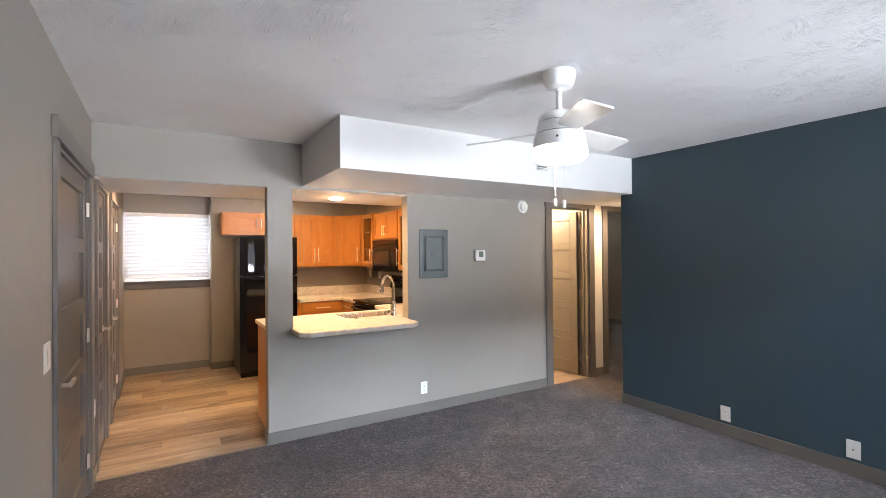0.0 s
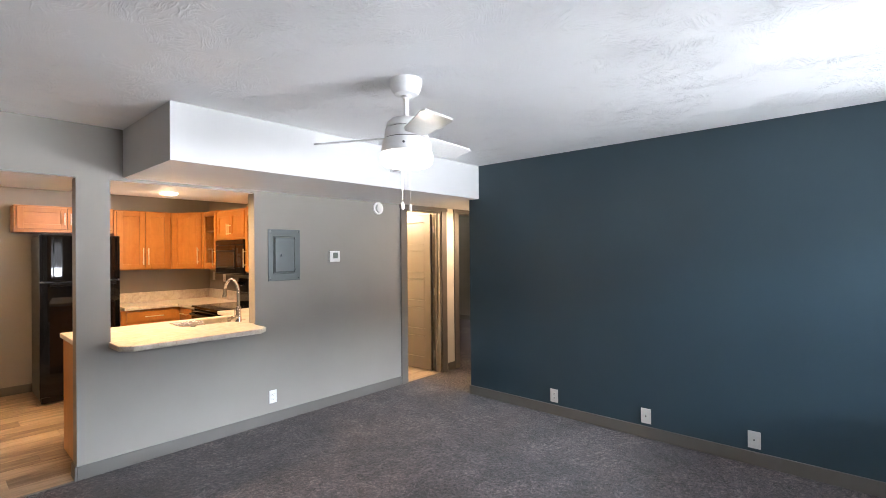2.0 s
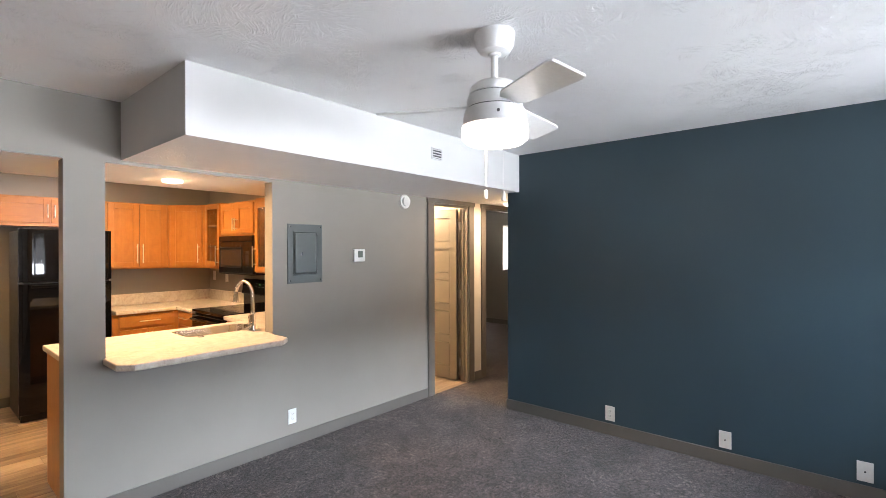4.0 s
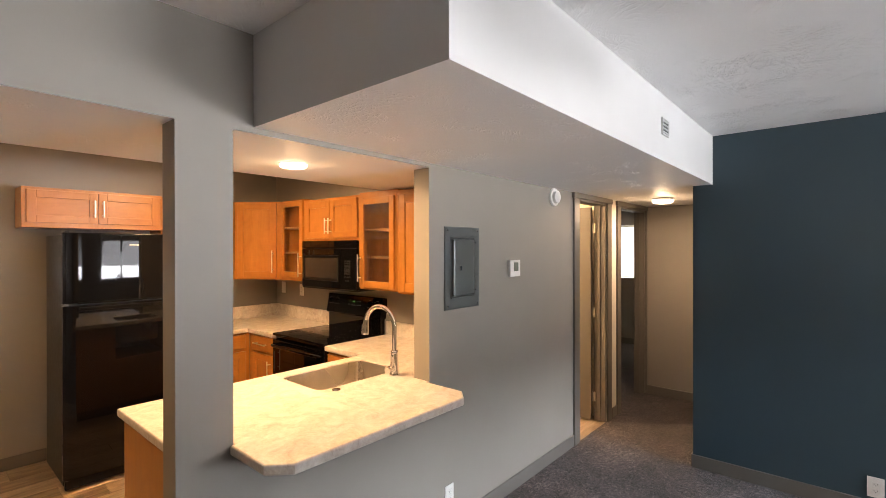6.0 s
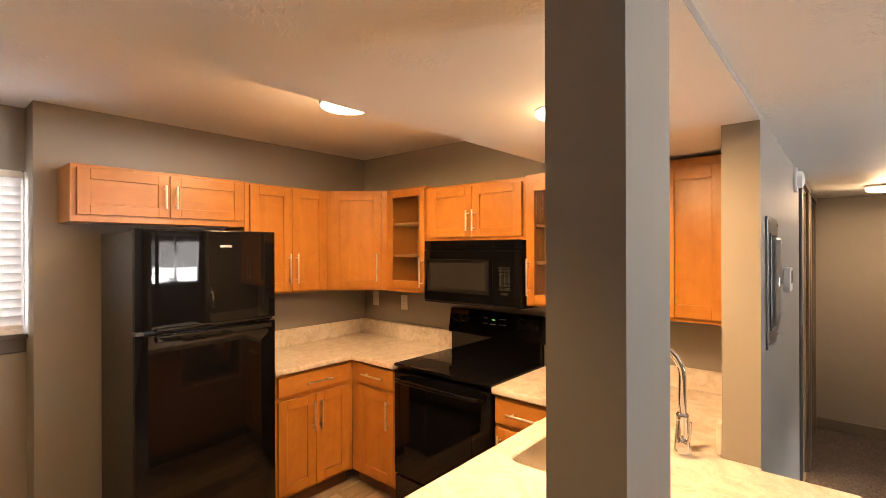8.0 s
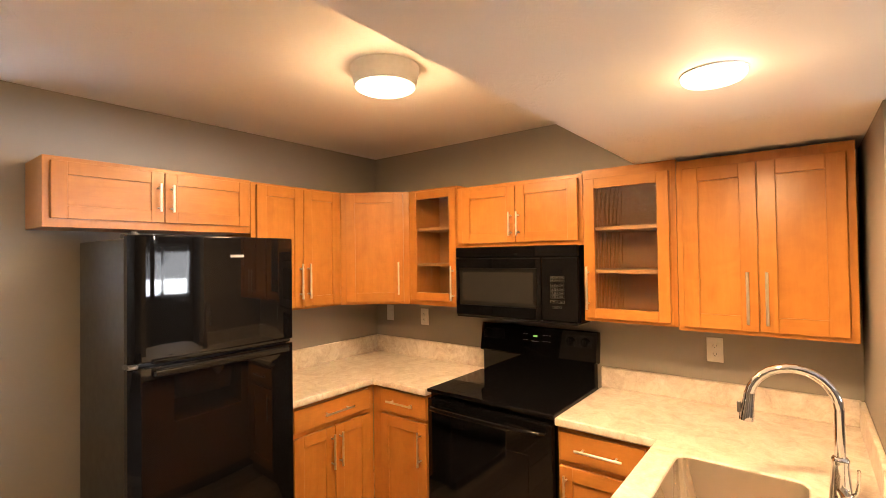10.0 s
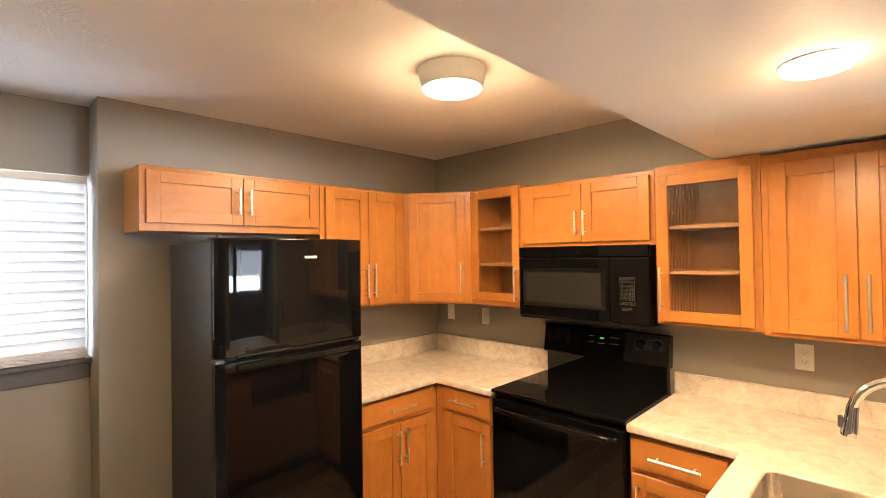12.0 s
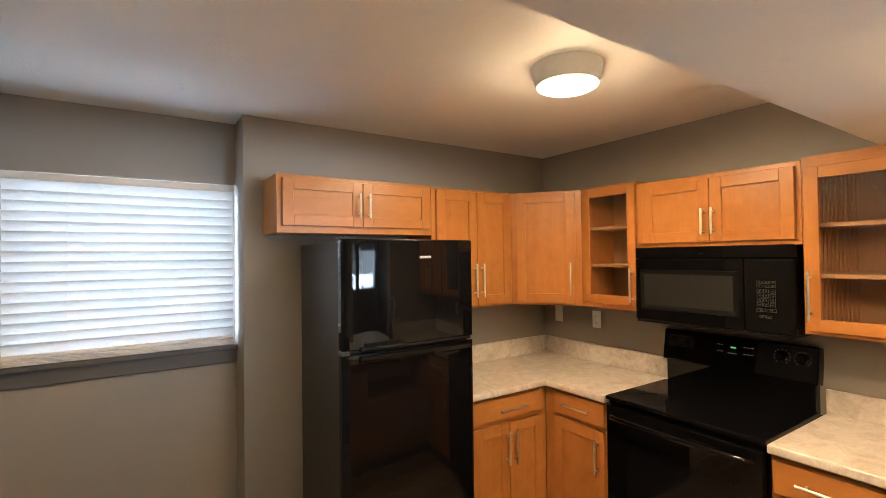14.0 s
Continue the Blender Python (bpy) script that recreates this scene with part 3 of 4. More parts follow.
def cab_body(root, w, d, h, shut=True):
    if shut:
        return box("body", (0, w, 0, d, 0, h), MAPLE, root, 0.0015)
    s = 0.018
    box("side_panel", (0, s, 0, d, 0, h), MAPLE, root)
    box("side_panel", (w - s, w, 0, d, 0, h), MAPLE, root)
    box("bottom_panel", (s, w - s, 0, d, 0, s), MAPLE, root)
    box("top_panel", (s, w - s, 0, d, h - s, h), MAPLE, root)
    for a, b in ((s, 0.035), (w - 0.035, w - s)):
        box("stile", (a, b, 0, 0.018, s, h - s), MAPLE, root)
    box("face_rail", (0.035, w - 0.035, 0, 0.018, h - 0.06, h - s), MAPLE_X, root)
    box("face_rail", (0.035, w - 0.035, 0, 0.018, s, 0.034), MAPLE_X, root)
    return box("back_panel", (s, w - s, d - 0.008, d - 0.002, s, h - s), MAPLE_IN, root)


BOTZ = 1.315
YF, XF = 6.48, 2.406     # face frames of the wall cabinets
WD = YK - YF - 0.003
facing_x = Matrix.Rotation(radians(-90), 4, "Z")

# over the refrigerator
c = thing("wall_cabinet", "maple shaker wall cabinet with two doors above the refrigerator", "cabinet", pose(0.615, YF, 1.785), "wall cabinets")
cab_body(c, 0.885, WD, 0.292)
for x0, x1, hx in ((0.024, 0.444, 0.418), (0.448, 0.868, 0.474)):
    bar_handle(shaker(c, x0, x1, 0.036, 0.272, 0.055, level=True), hx, 0.150, 0.13)

# two doors beside it
c = thing("wall_cabinet", "tall maple shaker wall cabinet with two doors", "cabinet", pose(1.502, YF, BOTZ + 0.022), "wall cabinets")
cab_body(c, 0.628, WD, 0.735)
for x0, x1, hx in ((0.028, 0.326, 0.300), (0.33, 0.606, 0.356)):
    bar_handle(shaker(c, x0, x1, 0.016, 0.722), hx, 0.17, 0.21)

# diagonal corner unit
c = thing("wall_cabinet", "maple corner wall cabinet with one diagonal shaker door", "cabinet", pose(2.132, YF, BOTZ + 0.022), "wall cabinets")
fx, fy = XF - 2.132, 6.13 - YF
part("body", slab(bmesh.new(), [(0, 0), (fx, fy), (XR - 2.135, fy), (XR - 2.135, WD), (0, WD)], 0, 0.735), MAPLE, c)
flen = math.hypot(fx, fy)
fm = Matrix.Rotation(math.atan2(fy, fx), 4, "Z")
d = shaker(c, 0.035, flen - 0.035, 0.016, 0.722)
d.matrix_local = fm
bar_handle(d, flen - 0.065, 0.17, 0.21)


def right_wall(label, y_hi, w, z0):
    return thing("wall_cabinet", label, "cabinet", Matrix.Translation((XF, y_hi, z0)) @ facing_x, "wall cabinets")


RD = XR - XF - 0.003
# narrow glass door unit
c = right_wall("narrow maple wall cabinet with a glass door and two shelves", 6.128, 0.395, BOTZ + 0.022)
cab_body(c, 0.395, RD, 0.735, False)
bar_handle(glass_door(c, 0.030, 0.393, 0.03, 0.722, SEEDED), 0.375, 0.145, 0.21)
for z in (0.245, 0.475):
    box("shelf", (0.018, 0.377, 0.02, RD - 0.01, z, z + 0.018), MAPLE_IN, c, 0.001)
# above the microwave
c = right_wall("short maple wall cabinet with two doors above the microwave", 5.731, 0.776, 1.692)
cab_body(c, 0.776, RD, 0.36)
for x0, x1, hx in ((0.045, 0.40, 0.378), (0.404, 0.756, 0.426)):
    bar_handle(shaker(c, x0, x1, 0.024, 0.338, 0.055), hx, 0.125, 0.13)
# wide glass door unit
c = right_wall("maple wall cabinet with a reeded glass door and two shelves", 4.953, 0.425, BOTZ)
cab_body(c, 0.425, RD, 0.747, False)
bar_handle(glass_door(c, 0.012, 0.398, 0.016, 0.70, REEDED, ribs=True), 0.030, 0.165, 0.21)
for z in (0.235, 0.447):
    box("shelf", (0.018, 0.407, 0.02, RD - 0.01, z, z + 0.018), MAPLE_IN, c, 0.001)
# last two doors beside the divider
c = right_wall("maple shaker wall cabinet with two tall doors", 4.526, 0.60, BOTZ - 0.012)
cab_body(c, 0.60, RD, 0.748)
for x0, x1, hx in ((0.026, 0.296, 0.262), (0.30, 0.572, 0.326)):
    bar_handle(shaker(c, x0, x1, 0.02, 0.708), hx, 0.155, 0.21)

# base units
YBF, XBF = 6.195, 2.132
BZ = 0.872


def base_body(root, w, d, gap=0.1):
    box("body", (0, w, 0, d, gap, BZ), MAPLE, root, 0.0015)
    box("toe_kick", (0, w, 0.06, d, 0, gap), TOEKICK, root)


c = thing("base_cabinet", "maple base cabinet with a drawer above two doors", "cabinet", pose(1.50, YBF, 0), "base cabinets")
base_body(c, XBF - 1.50, YK - YBF - 0.003)
d = box("drawer_front", (0.06, 0.585, -0.02, -0.0005, 0.735, 0.855), MAPLE_X, c, 0.002)
bar_handle(d, 0.337, 0.79, 0.20, False)
for x0, x1, hx in ((0.06, 0.323, 0.297), (0.327, 0.585, 0.353)):
    bar_handle(shaker(c, x0, x1, 0.125, 0.705), hx, 0.575, 0.19)

c = thing("base_cabinet", "narrow maple base cabinet with a drawer above one door", "cabinet", Matrix.Translation((XBF, 6.192, 0)) @ facing_x, "base cabinets")
base_body(c, 6.192 - 5.742, XR - XBF - 0.003)
d = box("drawer_front", (0.085, 0.435, -0.02, -0.0005, 0.735, 0.862), MAPLE_X, c, 0.002)
bar_handle(d, 0.258, 0.80, 0.20, False)
bar_handle(shaker(c, 0.085, 0.435, 0.125, 0.712), 0.40, 0.575, 0.19)

c = thing("base_cabinet", "maple base cabinet with a drawer above one door beside the range", "cabinet", Matrix.Translation((XBF, 4.983, 0)) @ facing_x, "base cabinets")
base_body(c, 4.983 - 4.52, XR - XBF - 0.003)
d = box("drawer_front", (0.012, 0.378, -0.02, -0.0005, 0.725, 0.852), MAPLE_X, c, 0.002)
bar_handle(d, 0.195, 0.79, 0.20, False)
bar_handle(shaker(c, 0.012, 0.378, 0.125, 0.700), 0.045, 0.575, 0.19)

c = thing("peninsula_cabinet", "maple peninsula base cabinet with a finished end panel", "cabinet", pose(0.735, YW2, 0), "base cabinets")
bm = bmesh.new()
bx(bm, 0, 0.66, 0.003, 0.60, 0.1, BZ)
bx(bm, 1.33, 1.975, 0.003, 0.60, 0.1, BZ)
bx(bm, 0.66, 1.33, 0.003, 0.60, 0.1, 0.55)
part("body", bm, MAPLE, c)
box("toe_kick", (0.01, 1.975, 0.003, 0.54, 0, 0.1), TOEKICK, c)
box("end_panel", (-0.02, -0.001, 0.003, 0.615, 0.004, BZ), MAPLE, c, 0.002)

# ---------------------------------------------------------------- worktops
CZ0, CZ1 = 0.875, 0.915
SINK = (1.44, 2.0, 4.085, 4.458)
top = thing("peninsula_worktop", "beige stone-pattern laminate worktop with rounded edges", "worktop")
outer = [(0.70, 3.9), (0.867, 3.9), (0.867, 3.780), (0.852, 3.780), (0.852, 3.54), (0.925, 3.47), (1.832, 3.47), (1.905, 3.54), (1.905, 3.780), (1.9255, 3.780), (1.9255, 3.9), (2.716, 3.9), (2.716, 4.982), (2.095, 4.982), (2.095, 4.557), (0.70, 4.557)]
part("top", slab(bmesh.new(), outer, CZ0, CZ1, rounded(*SINK, 0.04), 0.009), COUNTER, top, smooth=True)
box("backsplash", (2.698, 2.7165, 3.91, 4.980, CZ1, 1.025), COUNTER, top, 0.003)
box("backsplash", (1.937, 2.697, 3.8985, 3.917, CZ1, 1.025), COUNTER, top, 0.003)
top = thing("corner_worktop", "beige stone-pattern laminate corner worktop", "worktop")
part("top", slab(bmesh.new(), [(1.53, 6.756), (1.53, 6.155), (2.095, 6.155), (2.095, 5.741), (2.716, 5.741), (2.716, 6.756)], CZ0, CZ1, (), 0.009), COUNTER, top, smooth=True)
box("backsplash", (1.53, 2.697, 6.738, 6.7565, CZ1, 1.04), COUNTER, top, 0.003)
box("backsplash", (2.698, 2.7165, 5.742, 6.7565, CZ1, 1.04), COUNTER, top, 0.003)

# undermount sink
c = thing("sink", "stainless steel undermount sink bowl", "sink")
bm = bmesh.new()
loops = []
for k, (z, ins, r) in enumerate(((CZ1 - 0.007, 0.0015, 0.04), (0.80, 0.006, 0.042), (0.70, 0.010, 0.045), (0.682, 0.022, 0.045), (0.676, 0.05, 0.04))):
    loops.append([bm.verts.new((x, y, z)) for x, y in rounded(SINK[0] + ins, SINK[1] - ins, SINK[2] + ins, SINK[3] - ins, r)])
for a, b in zip(loops, loops[1:]):
    for k in range(len(a)):
        bm.faces.new([a[k], a[(k + 1) % len(a)], b[(k + 1) % len(a)], b[k]])
bm.faces.new(loops[-1])
bmesh.ops.recalc_face_normals(bm, faces=bm.faces)
part("bowl", bm, STEEL, c, smooth=True)
part("drain", lathe(bmesh.new(), [(0.0, 0.0), (0.012, 0.002), (0.03, -0.002), (0.042, 0.004), (0.045, 0.001)], (1.72, 4.27, 0.678)), CHROME, c, "chrome drain strainer", True)

# faucet
FX, FY = 1.885, 4.012
c = thing("faucet", "chrome gooseneck pull-down kitchen faucet", "faucet", pose(FX, FY, CZ1))
dirx, diry = -0.13, 0.9915
part("base", lathe(bmesh.new(), [(0.0, 0.0), (0.030, 0.0), (0.031, 0.006), (0.028, 0.012), (0.0255, 0.05), (0.0205, 0.12), (0.0215, 0.128), (0.0215, 0.134), (0.017, 0.14), (0.0, 0.14)], n=28), CHROME, c, smooth=True)
R = 0.108
path = [(0, 0, 0.138), (0, 0, 0.20), (0, 0, 0.272)]
path += [(dirx * (R - R * math.cos(a)), diry * (R - R * math.cos(a)), 0.272 + R * math.sin(a)) for a in [radians(v) for v in range(12, 169, 12)]]
ex = path[-1]
part("spout", tube(bmesh.new(), path, 0.0135, 18), CHROME, c, smooth=True)
tip = (ex[0] + dirx * 0.010, ex[1] + diry * 0.010, ex[2] - 0.085)
part("spray_head", tube(bmesh.new(), [ex, tuple(ex[i] * 0.6 + tip[i] * 0.4 for i in range(3)), tuple(ex[i] * 0.15 + tip[i] * 0.85 for i in range(3)), tip], [0.0148, 0.0165, 0.021, 0.0205], 18), CHROME, c, smooth=True)
part("spray_button", bx(bmesh.new(), ex[0] + dirx * 0.028 - 0.006, ex[0] + dirx * 0.028 + 0.006, ex[1] + diry * 0.028 - 0.006, ex[1] + diry * 0.028 + 0.006, ex[2] - 0.065, ex[2] - 0.03, 0.003), DARKMETAL, c)
bm = cyl(bmesh.new(), (-0.008, -0.002, 0.046), (-0.066, -0.012, 0.040), 0.0165, 0.0185, 20)
tube(bm, [(-0.046, -0.018, 0.050), (-0.050, -0.032, 0.064), (-0.050, -0.036, 0.095), (-0.047, -0.037, 0.128)], [0.006, 0.005, 0.0045, 0.004], 10)
part("lever", bm, CHROME, c, smooth=True)
c = thing("sink_hole_cap", "small chrome cover on the worktop beside the sink", "cover", pose(1.505, 4.035, CZ1))
part("cap", lathe(bmesh.new(), [(0.0, 0.008), (0.012, 0.0075), (0.02, 0.004), (0.022, 0.0)], n=24), CHROME, c, smooth=True)

# ---------------------------------------------------------------- refrigerator
c = thing("refrigerator", "glossy black top-freezer refrigerator", "refrigerator", pose(0.765, 6.006, 0))
FW, FZ = 0.690, 1.740
box("body", (0.006, FW - 0.006, 0.062, 0.605, 0.03, FZ - 0.012), FRIDGESIDE, c, 0.006, "black textured steel cabinet", 2)


def curved_front(x0, x1, z0, z1, bulge=0.012, depth=0.055, n=14):
    bm = bmesh.new()
    pts = []
    for k in range(n + 1):
        u = k / n
        edge = min(u, 1 - u) * (x1 - x0)
        y = bulge * (2 * u - 1) ** 2
        if edge < 0.014:
            y += 0.012 * (1 - edge / 0.014) ** 2
        pts.append((x0 + u * (x1 - x0), y))
    pts += [(x1, depth), (x0, depth)]
    slab(bm, pts, z0, z1, (), 0.005)
    return bm


d = part("freezer_door", curved_front(0, FW, 1.262, FZ), BLACK, c, smooth=True)
part("badge", bx(bmesh.new(), 0.375, 0.435, -0.0025, 0.003, 1.652, 1.664, 0.001), MARKS, d, "small silver badge")
part("handle", bx(bmesh.new(), 0.075, 0.655, -0.012, 0.02, 1.256, 1.272, 0.005, 2), BLACK, d, "black grip along the door edge")
d = part("fresh_food_door", curved_front(0, FW, 0.075, 1.244), BLACK, c, smooth=True)
part("handle", bx(bmesh.new(), 0.075, 0.655, -0.016, 0.02, 1.205, 1.238, 0.008, 2), BLACK, d, "black grip along the door edge")
box("kick_grille", (0.01, FW - 0.01, 0.02, 0.06, 0.012, 0.072), BLACKTEX, c, 0.003)
part("top_hinge", bx(cyl(bmesh.new(), (0.025, 0.03, FZ), (0.025, 0.03, FZ + 0.012), 0.012, n=14), 0.006, 0.03, 0.03, 0.11, FZ - 0.012, FZ + 0.006, 0.002), DARKMETAL, c, "grey metal hinge cover")
box("middle_hinge", (-0.004, 0.03, 0.004, 0.06, 1.246, 1.260), DARKMETAL, c, 0.002, "grey metal hinge")
for x in (0.05, FW - 0.05):
    part("foot", cyl(bmesh.new(), (x, 0.09, 0), (x, 0.09, 0.032), 0.018, n=12), BLACKTEX, c)

# ---------------------------------------------------------------- range
c = thing("range", "black electric range with a glass cooktop", "stove", Matrix.Translation((2.105, 5.737, 0.028)) @ facing_x)
SW, SD = 0.748, 0.60
box("body", (0.002, SW - 0.002, 0.03, SD, 0.02, 0.872), BLACK, c, 0.003)
box("cooktop", (0, SW, -0.002, SD - 0.045, 0.873, 0.893), BLACKGLASS, c, 0.005, "black glass cooktop", 2)
for x, y, r in ((0.2, 0.15, 0.105), (0.55, 0.15, 0.085), (0.2, 0.41, 0.08), (0.55, 0.41, 0.105)):
    bm = lathe(bmesh.new(), [(r, 0.0), (r, 0.0006), (r - 0.003, 0.0006), (r - 0.003, 0.0)], (x, y, 0.8931), 48)
    part("burner_ring", bm, BLACK, c)
d = box("oven_door", (0.008, SW - 0.008, -0.006, 0.029, 0.205, 0.845), BLACK, c, 0.006, "black glass oven door", 2)
box("window", (0.13, SW - 0.13, -0.0085, -0.005, 0.34, 0.68), BLACKGLASS, d, 0.001)
bm = tube(bmesh.new(), [(0.05, -0.008, 0.80), (0.065, -0.04, 0.803), (0.12, -0.05, 0.804), (SW / 2, -0.055, 0.804), (SW - 0.12, -0.05, 0.804), (SW - 0.065, -0.04, 0.803), (SW - 0.05, -0.008, 0.80)], 0.014, 14)
part("handle", bm, BLACK, d, "black oven door handle", True)
d = box("storage_drawer", (0.008, SW - 0.008, -0.004, 0.029, 0.04, 0.195), BLACK, c, 0.006)
box("badge", (SW / 2 - 0.035, SW / 2 + 0.035, -0.0055, -0.003, 0.150, 0.158), CHROME, d, 0.0008, "small silver badge")
g = part("backguard", slab(bmesh.new(), [(0.0, 0.0), (SW, 0.0), (SW, 0.06), (0.0, 0.06)], 0, 0.175, (), 0.008), BLACK, c)
g.matrix_local = Matrix.Translation((0, SD - 0.062, 1.018)) @ Matrix.Rotation(radians(-10), 4, "X")
box("backguard_riser", (0.012, SW - 0.012, SD - 0.045, SD, 0.86, 1.03), BLACK, c, 0.004)
for x in (0.055, 0.135, 0.60, 0.685):
    bm = lathe(bmesh.new(), [(0.0, 0.028), (0.014, 0.027), (0.018, 0.02), (0.02, 0.006), (0.026, 0.002), (0.026, 0.0)], n=24)
    bx(bm, -0.004, 0.004, -0.018, 0.018, 0.02, 0.033, 0.002)
    k = part("knob", bm, BLACK, g, smooth=True)
    k.matrix_local = Matrix.Translation((x, -0.0005, 0.11)) @ Matrix.Rotation(radians(90), 4, "X")
    bm = bmesh.new()
    for a in range(-140, 141, 28):
        ca, sa = math.sin(radians(a)), math.cos(radians(a))
        bx(bm, x + 0.034 * ca - 0.0016, x + 0.034 * ca + 0.0016, -0.0012, 0.0005, 0.11 + 0.034 * sa - 0.0016, 0.11 + 0.034 * sa + 0.0016)
    part("dial_marks", bm, MARKS, g)
box("display", (0.29, 0.49, -0.0015, 0.001, 0.075, 0.145), BLACKGLASS, g)
bm = bmesh.new()
for x in (0.368, 0.376, 0.386):
    bx(bm, x, x + 0.005, -0.003, 0.0, 0.114, 0.122)
part("clock_digits", bm, LED, g, "green lit clock digits")
for x in (0.30, 0.318, 0.43, 0.448, 0.466):
    for z in (0.09, 0.125):
        box("key_mark", (x, x + 0.011, -0.0028, 0.0, z, z + 0.003), MARKS, g)
box("key_mark", (0.355, 0.40, -0.0028, 0.0, 0.086, 0.089), MARKS, g)

# ---------------------------------------------------------------- microwave
c = thing("microwave", "black over-the-range microwave oven", "microwave", Matrix.Translation((2.388, 5.735, 1.287)) @ facing_x)
MW, MH = 0.756, 0.408
part("body", slab(bmesh.new(), [(0, 0.03), (MW, 0.03), (MW, 0.328), (0, 0.328)], 0.012, MH, (), 0.003), BLACKTEX, c)
box("underside", (0.004, MW - 0.004, 0.0, 0.326, 0.0, 0.0115), BLACKTEX, c, 0.002)
box("vent_strip", (0, MW, -0.002, 0.029, MH - 0.06, MH), BLACK, c, 0.004)
d = box("door", (0, 0.555, -0.004, 0.029, 0.012, MH - 0.063), BLACK, c, 0.006, "", 2)
bm = bmesh.new()
x0, x1, z0, z1 = 0.03, 0.535, 0.072, 0.288
fr = 0.026
lo, hi = (x0, z0), (x1, z1)
ring = [[bm.verts.new((x, y, z)) for x, z in ((lo[0] + d, lo[1] + d), (hi[0] - d, lo[1] + d), (hi[0] - d, hi[1] - d), (lo[0] + d, hi[1] - d))] for d, y in ((0.0, -0.0035), (0.003, -0.0085), (0.007, -0.0085), (fr, -0.0045))]
for r0, r1 in zip(ring, ring[1:]):
    for k in range(4):
        bm.faces.new([r0[k], r0[(k + 1) % 4], r1[(k + 1) % 4], r1[k]])
bmesh.ops.recalc_face_normals(bm, faces=bm.faces)
part("window_frame", bm, BLACKTEX, d, "raised sloping frame round the window")
box("window", (x0 + fr - 0.002, x1 - fr + 0.002, -0.0055, -0.003, z0 + fr - 0.002, z1 - fr + 0.002), WINDOWGREY, d)
p = box("control_panel", (0.557, MW, -0.004, 0.029, 0.012, MH - 0.063), BLACK, c, 0.006, "", 2)
box("display", (0.622, 0.672, -0.0058, -0.003, 0.262, 0.284), BLACKGLASS, p)
bm = bmesh.new()
def key(bm, x, z, w, h):
    """The printed outline of one key with a mark in it."""
    for q in ((x, x + w, z, z + 0.0012), (x, x + w, z + h - 0.0012, z + h), (x, x + 0.0012, z, z + h), (x + w - 0.0012, x + w, z, z + h), (x + w * 0.35, x + w * 0.65, z + h * 0.35, z + h * 0.65)):
        bx(bm, q[0], q[1], -0.0052, -0.003, q[2], q[3])


for r in range(4):
    for q in range(3):
        key(bm, 0.610 + q * 0.026, 0.132 + r * 0.020, 0.022, 0.016)
for z in (0.217, 0.234):
    for q in range(3):
        key(bm, 0.608 + q * 0.027, z, 0.024, 0.012)
for q in range(2):
    key(bm, 0.608 + q * 0.041, 0.108, 0.037, 0.014)
    key(bm, 0.620 + q * 0.026, 0.080, 0.022, 0.012)
part("key_marks", bm, KEYPRINT, p, "grey printed keypad marks")

# ---------------------------------------------------------------- kitchen window with blinds
w = thing("window_1", "white vinyl kitchen window behind closed blinds", "window", kind="structure")
wy = YR + 0.06
for nm, q in (("window_frame", (XL, 0.516, 1.16, 1.20)), ("window_frame", (XL, 0.516, 2.035, 2.075)), ("window_frame", (XL, XL + 0.04, 1.20, 2.035)), ("window_frame", (0.476, 0.516, 1.20, 2.035))):
    box(nm, (q[0], q[1], wy, wy + 0.05, q[2], q[3]), VINYL, w, 0.003)
for a, b in ((XL + 0.04, 0.476),):
    g = box("pane", (a, b, wy + 0.02, wy + 0.026, 1.20, 2.035), PANE, w)
    g.visible_shadow = False
s = box("window_sill", (XL, 0.528, YR - 0.055, YR + 0.058, 1.165, 1.19), SILL, w, 0.004, "taupe painted sill")
box("apron", (XL, 0.514, YR - 0.022, YR - 0.001, 1.088, 1.164), SILL, w, 0.004, "taupe painted apron")
c = thing("window_blind", "white two-inch horizontal blinds, lowered and nearly closed", "blinds")
box("head_rail", (XL + 0.006, 0.498, YR - 0.052, YR - 0.004, 2.03, 2.066), CREAM, c, 0.003, "cream head rail")
n_slats = 17
bm0 = bmesh.new()
vs = []
for k in range(7):
    u = (k / 6 - 0.5) * 0.061
    vs.append((u, 0.005 * (1 - (2 * k / 6 - 1) ** 2)))
rows = [[bm0.verts.new((x, u, h)) for u, h in vs] for x in (-0.474, 0.474)]
for k in range(6):
    bm0.faces.new([rows[0][k], rows[1][k], rows[1][k + 1], rows[0][k + 1]])
ext = bmesh.ops.extrude_face_region(bm0, geom=list(bm0.faces))["geom"]
bmesh.ops.translate(bm0, verts=[g for g in ext if isinstance(g, bmesh.types.BMVert)], vec=(0, 0, 0.0025))
bmesh.ops.recalc_face_normals(bm0, faces=bm0.faces)
first = part("slat", bm0, SLAT, c)
for k in range(n_slats):
    sl = first if k == 0 else new("slat", first.data)
    sl.parent = c
    sl.matrix_local = Matrix.Translation((0.019 + random.uniform(-0.001, 0.001), YR - 0.03, 1.262 + k * 0.0462)) @ Matrix.Rotation(radians(-70 + random.uniform(-0.8, 0.8)), 4, "X")
bm = bmesh.new()
for k in range(4):
    bx(bm, XL + 0.008, 0.494, YR - 0.055, YR - 0.006, 1.194 + k * 0.0065, 1.198 + k * 0.0065, 0.001)
bx(bm, XL + 0.008, 0.494, YR - 0.056, YR - 0.005, 1.221, 1.238, 0.003)
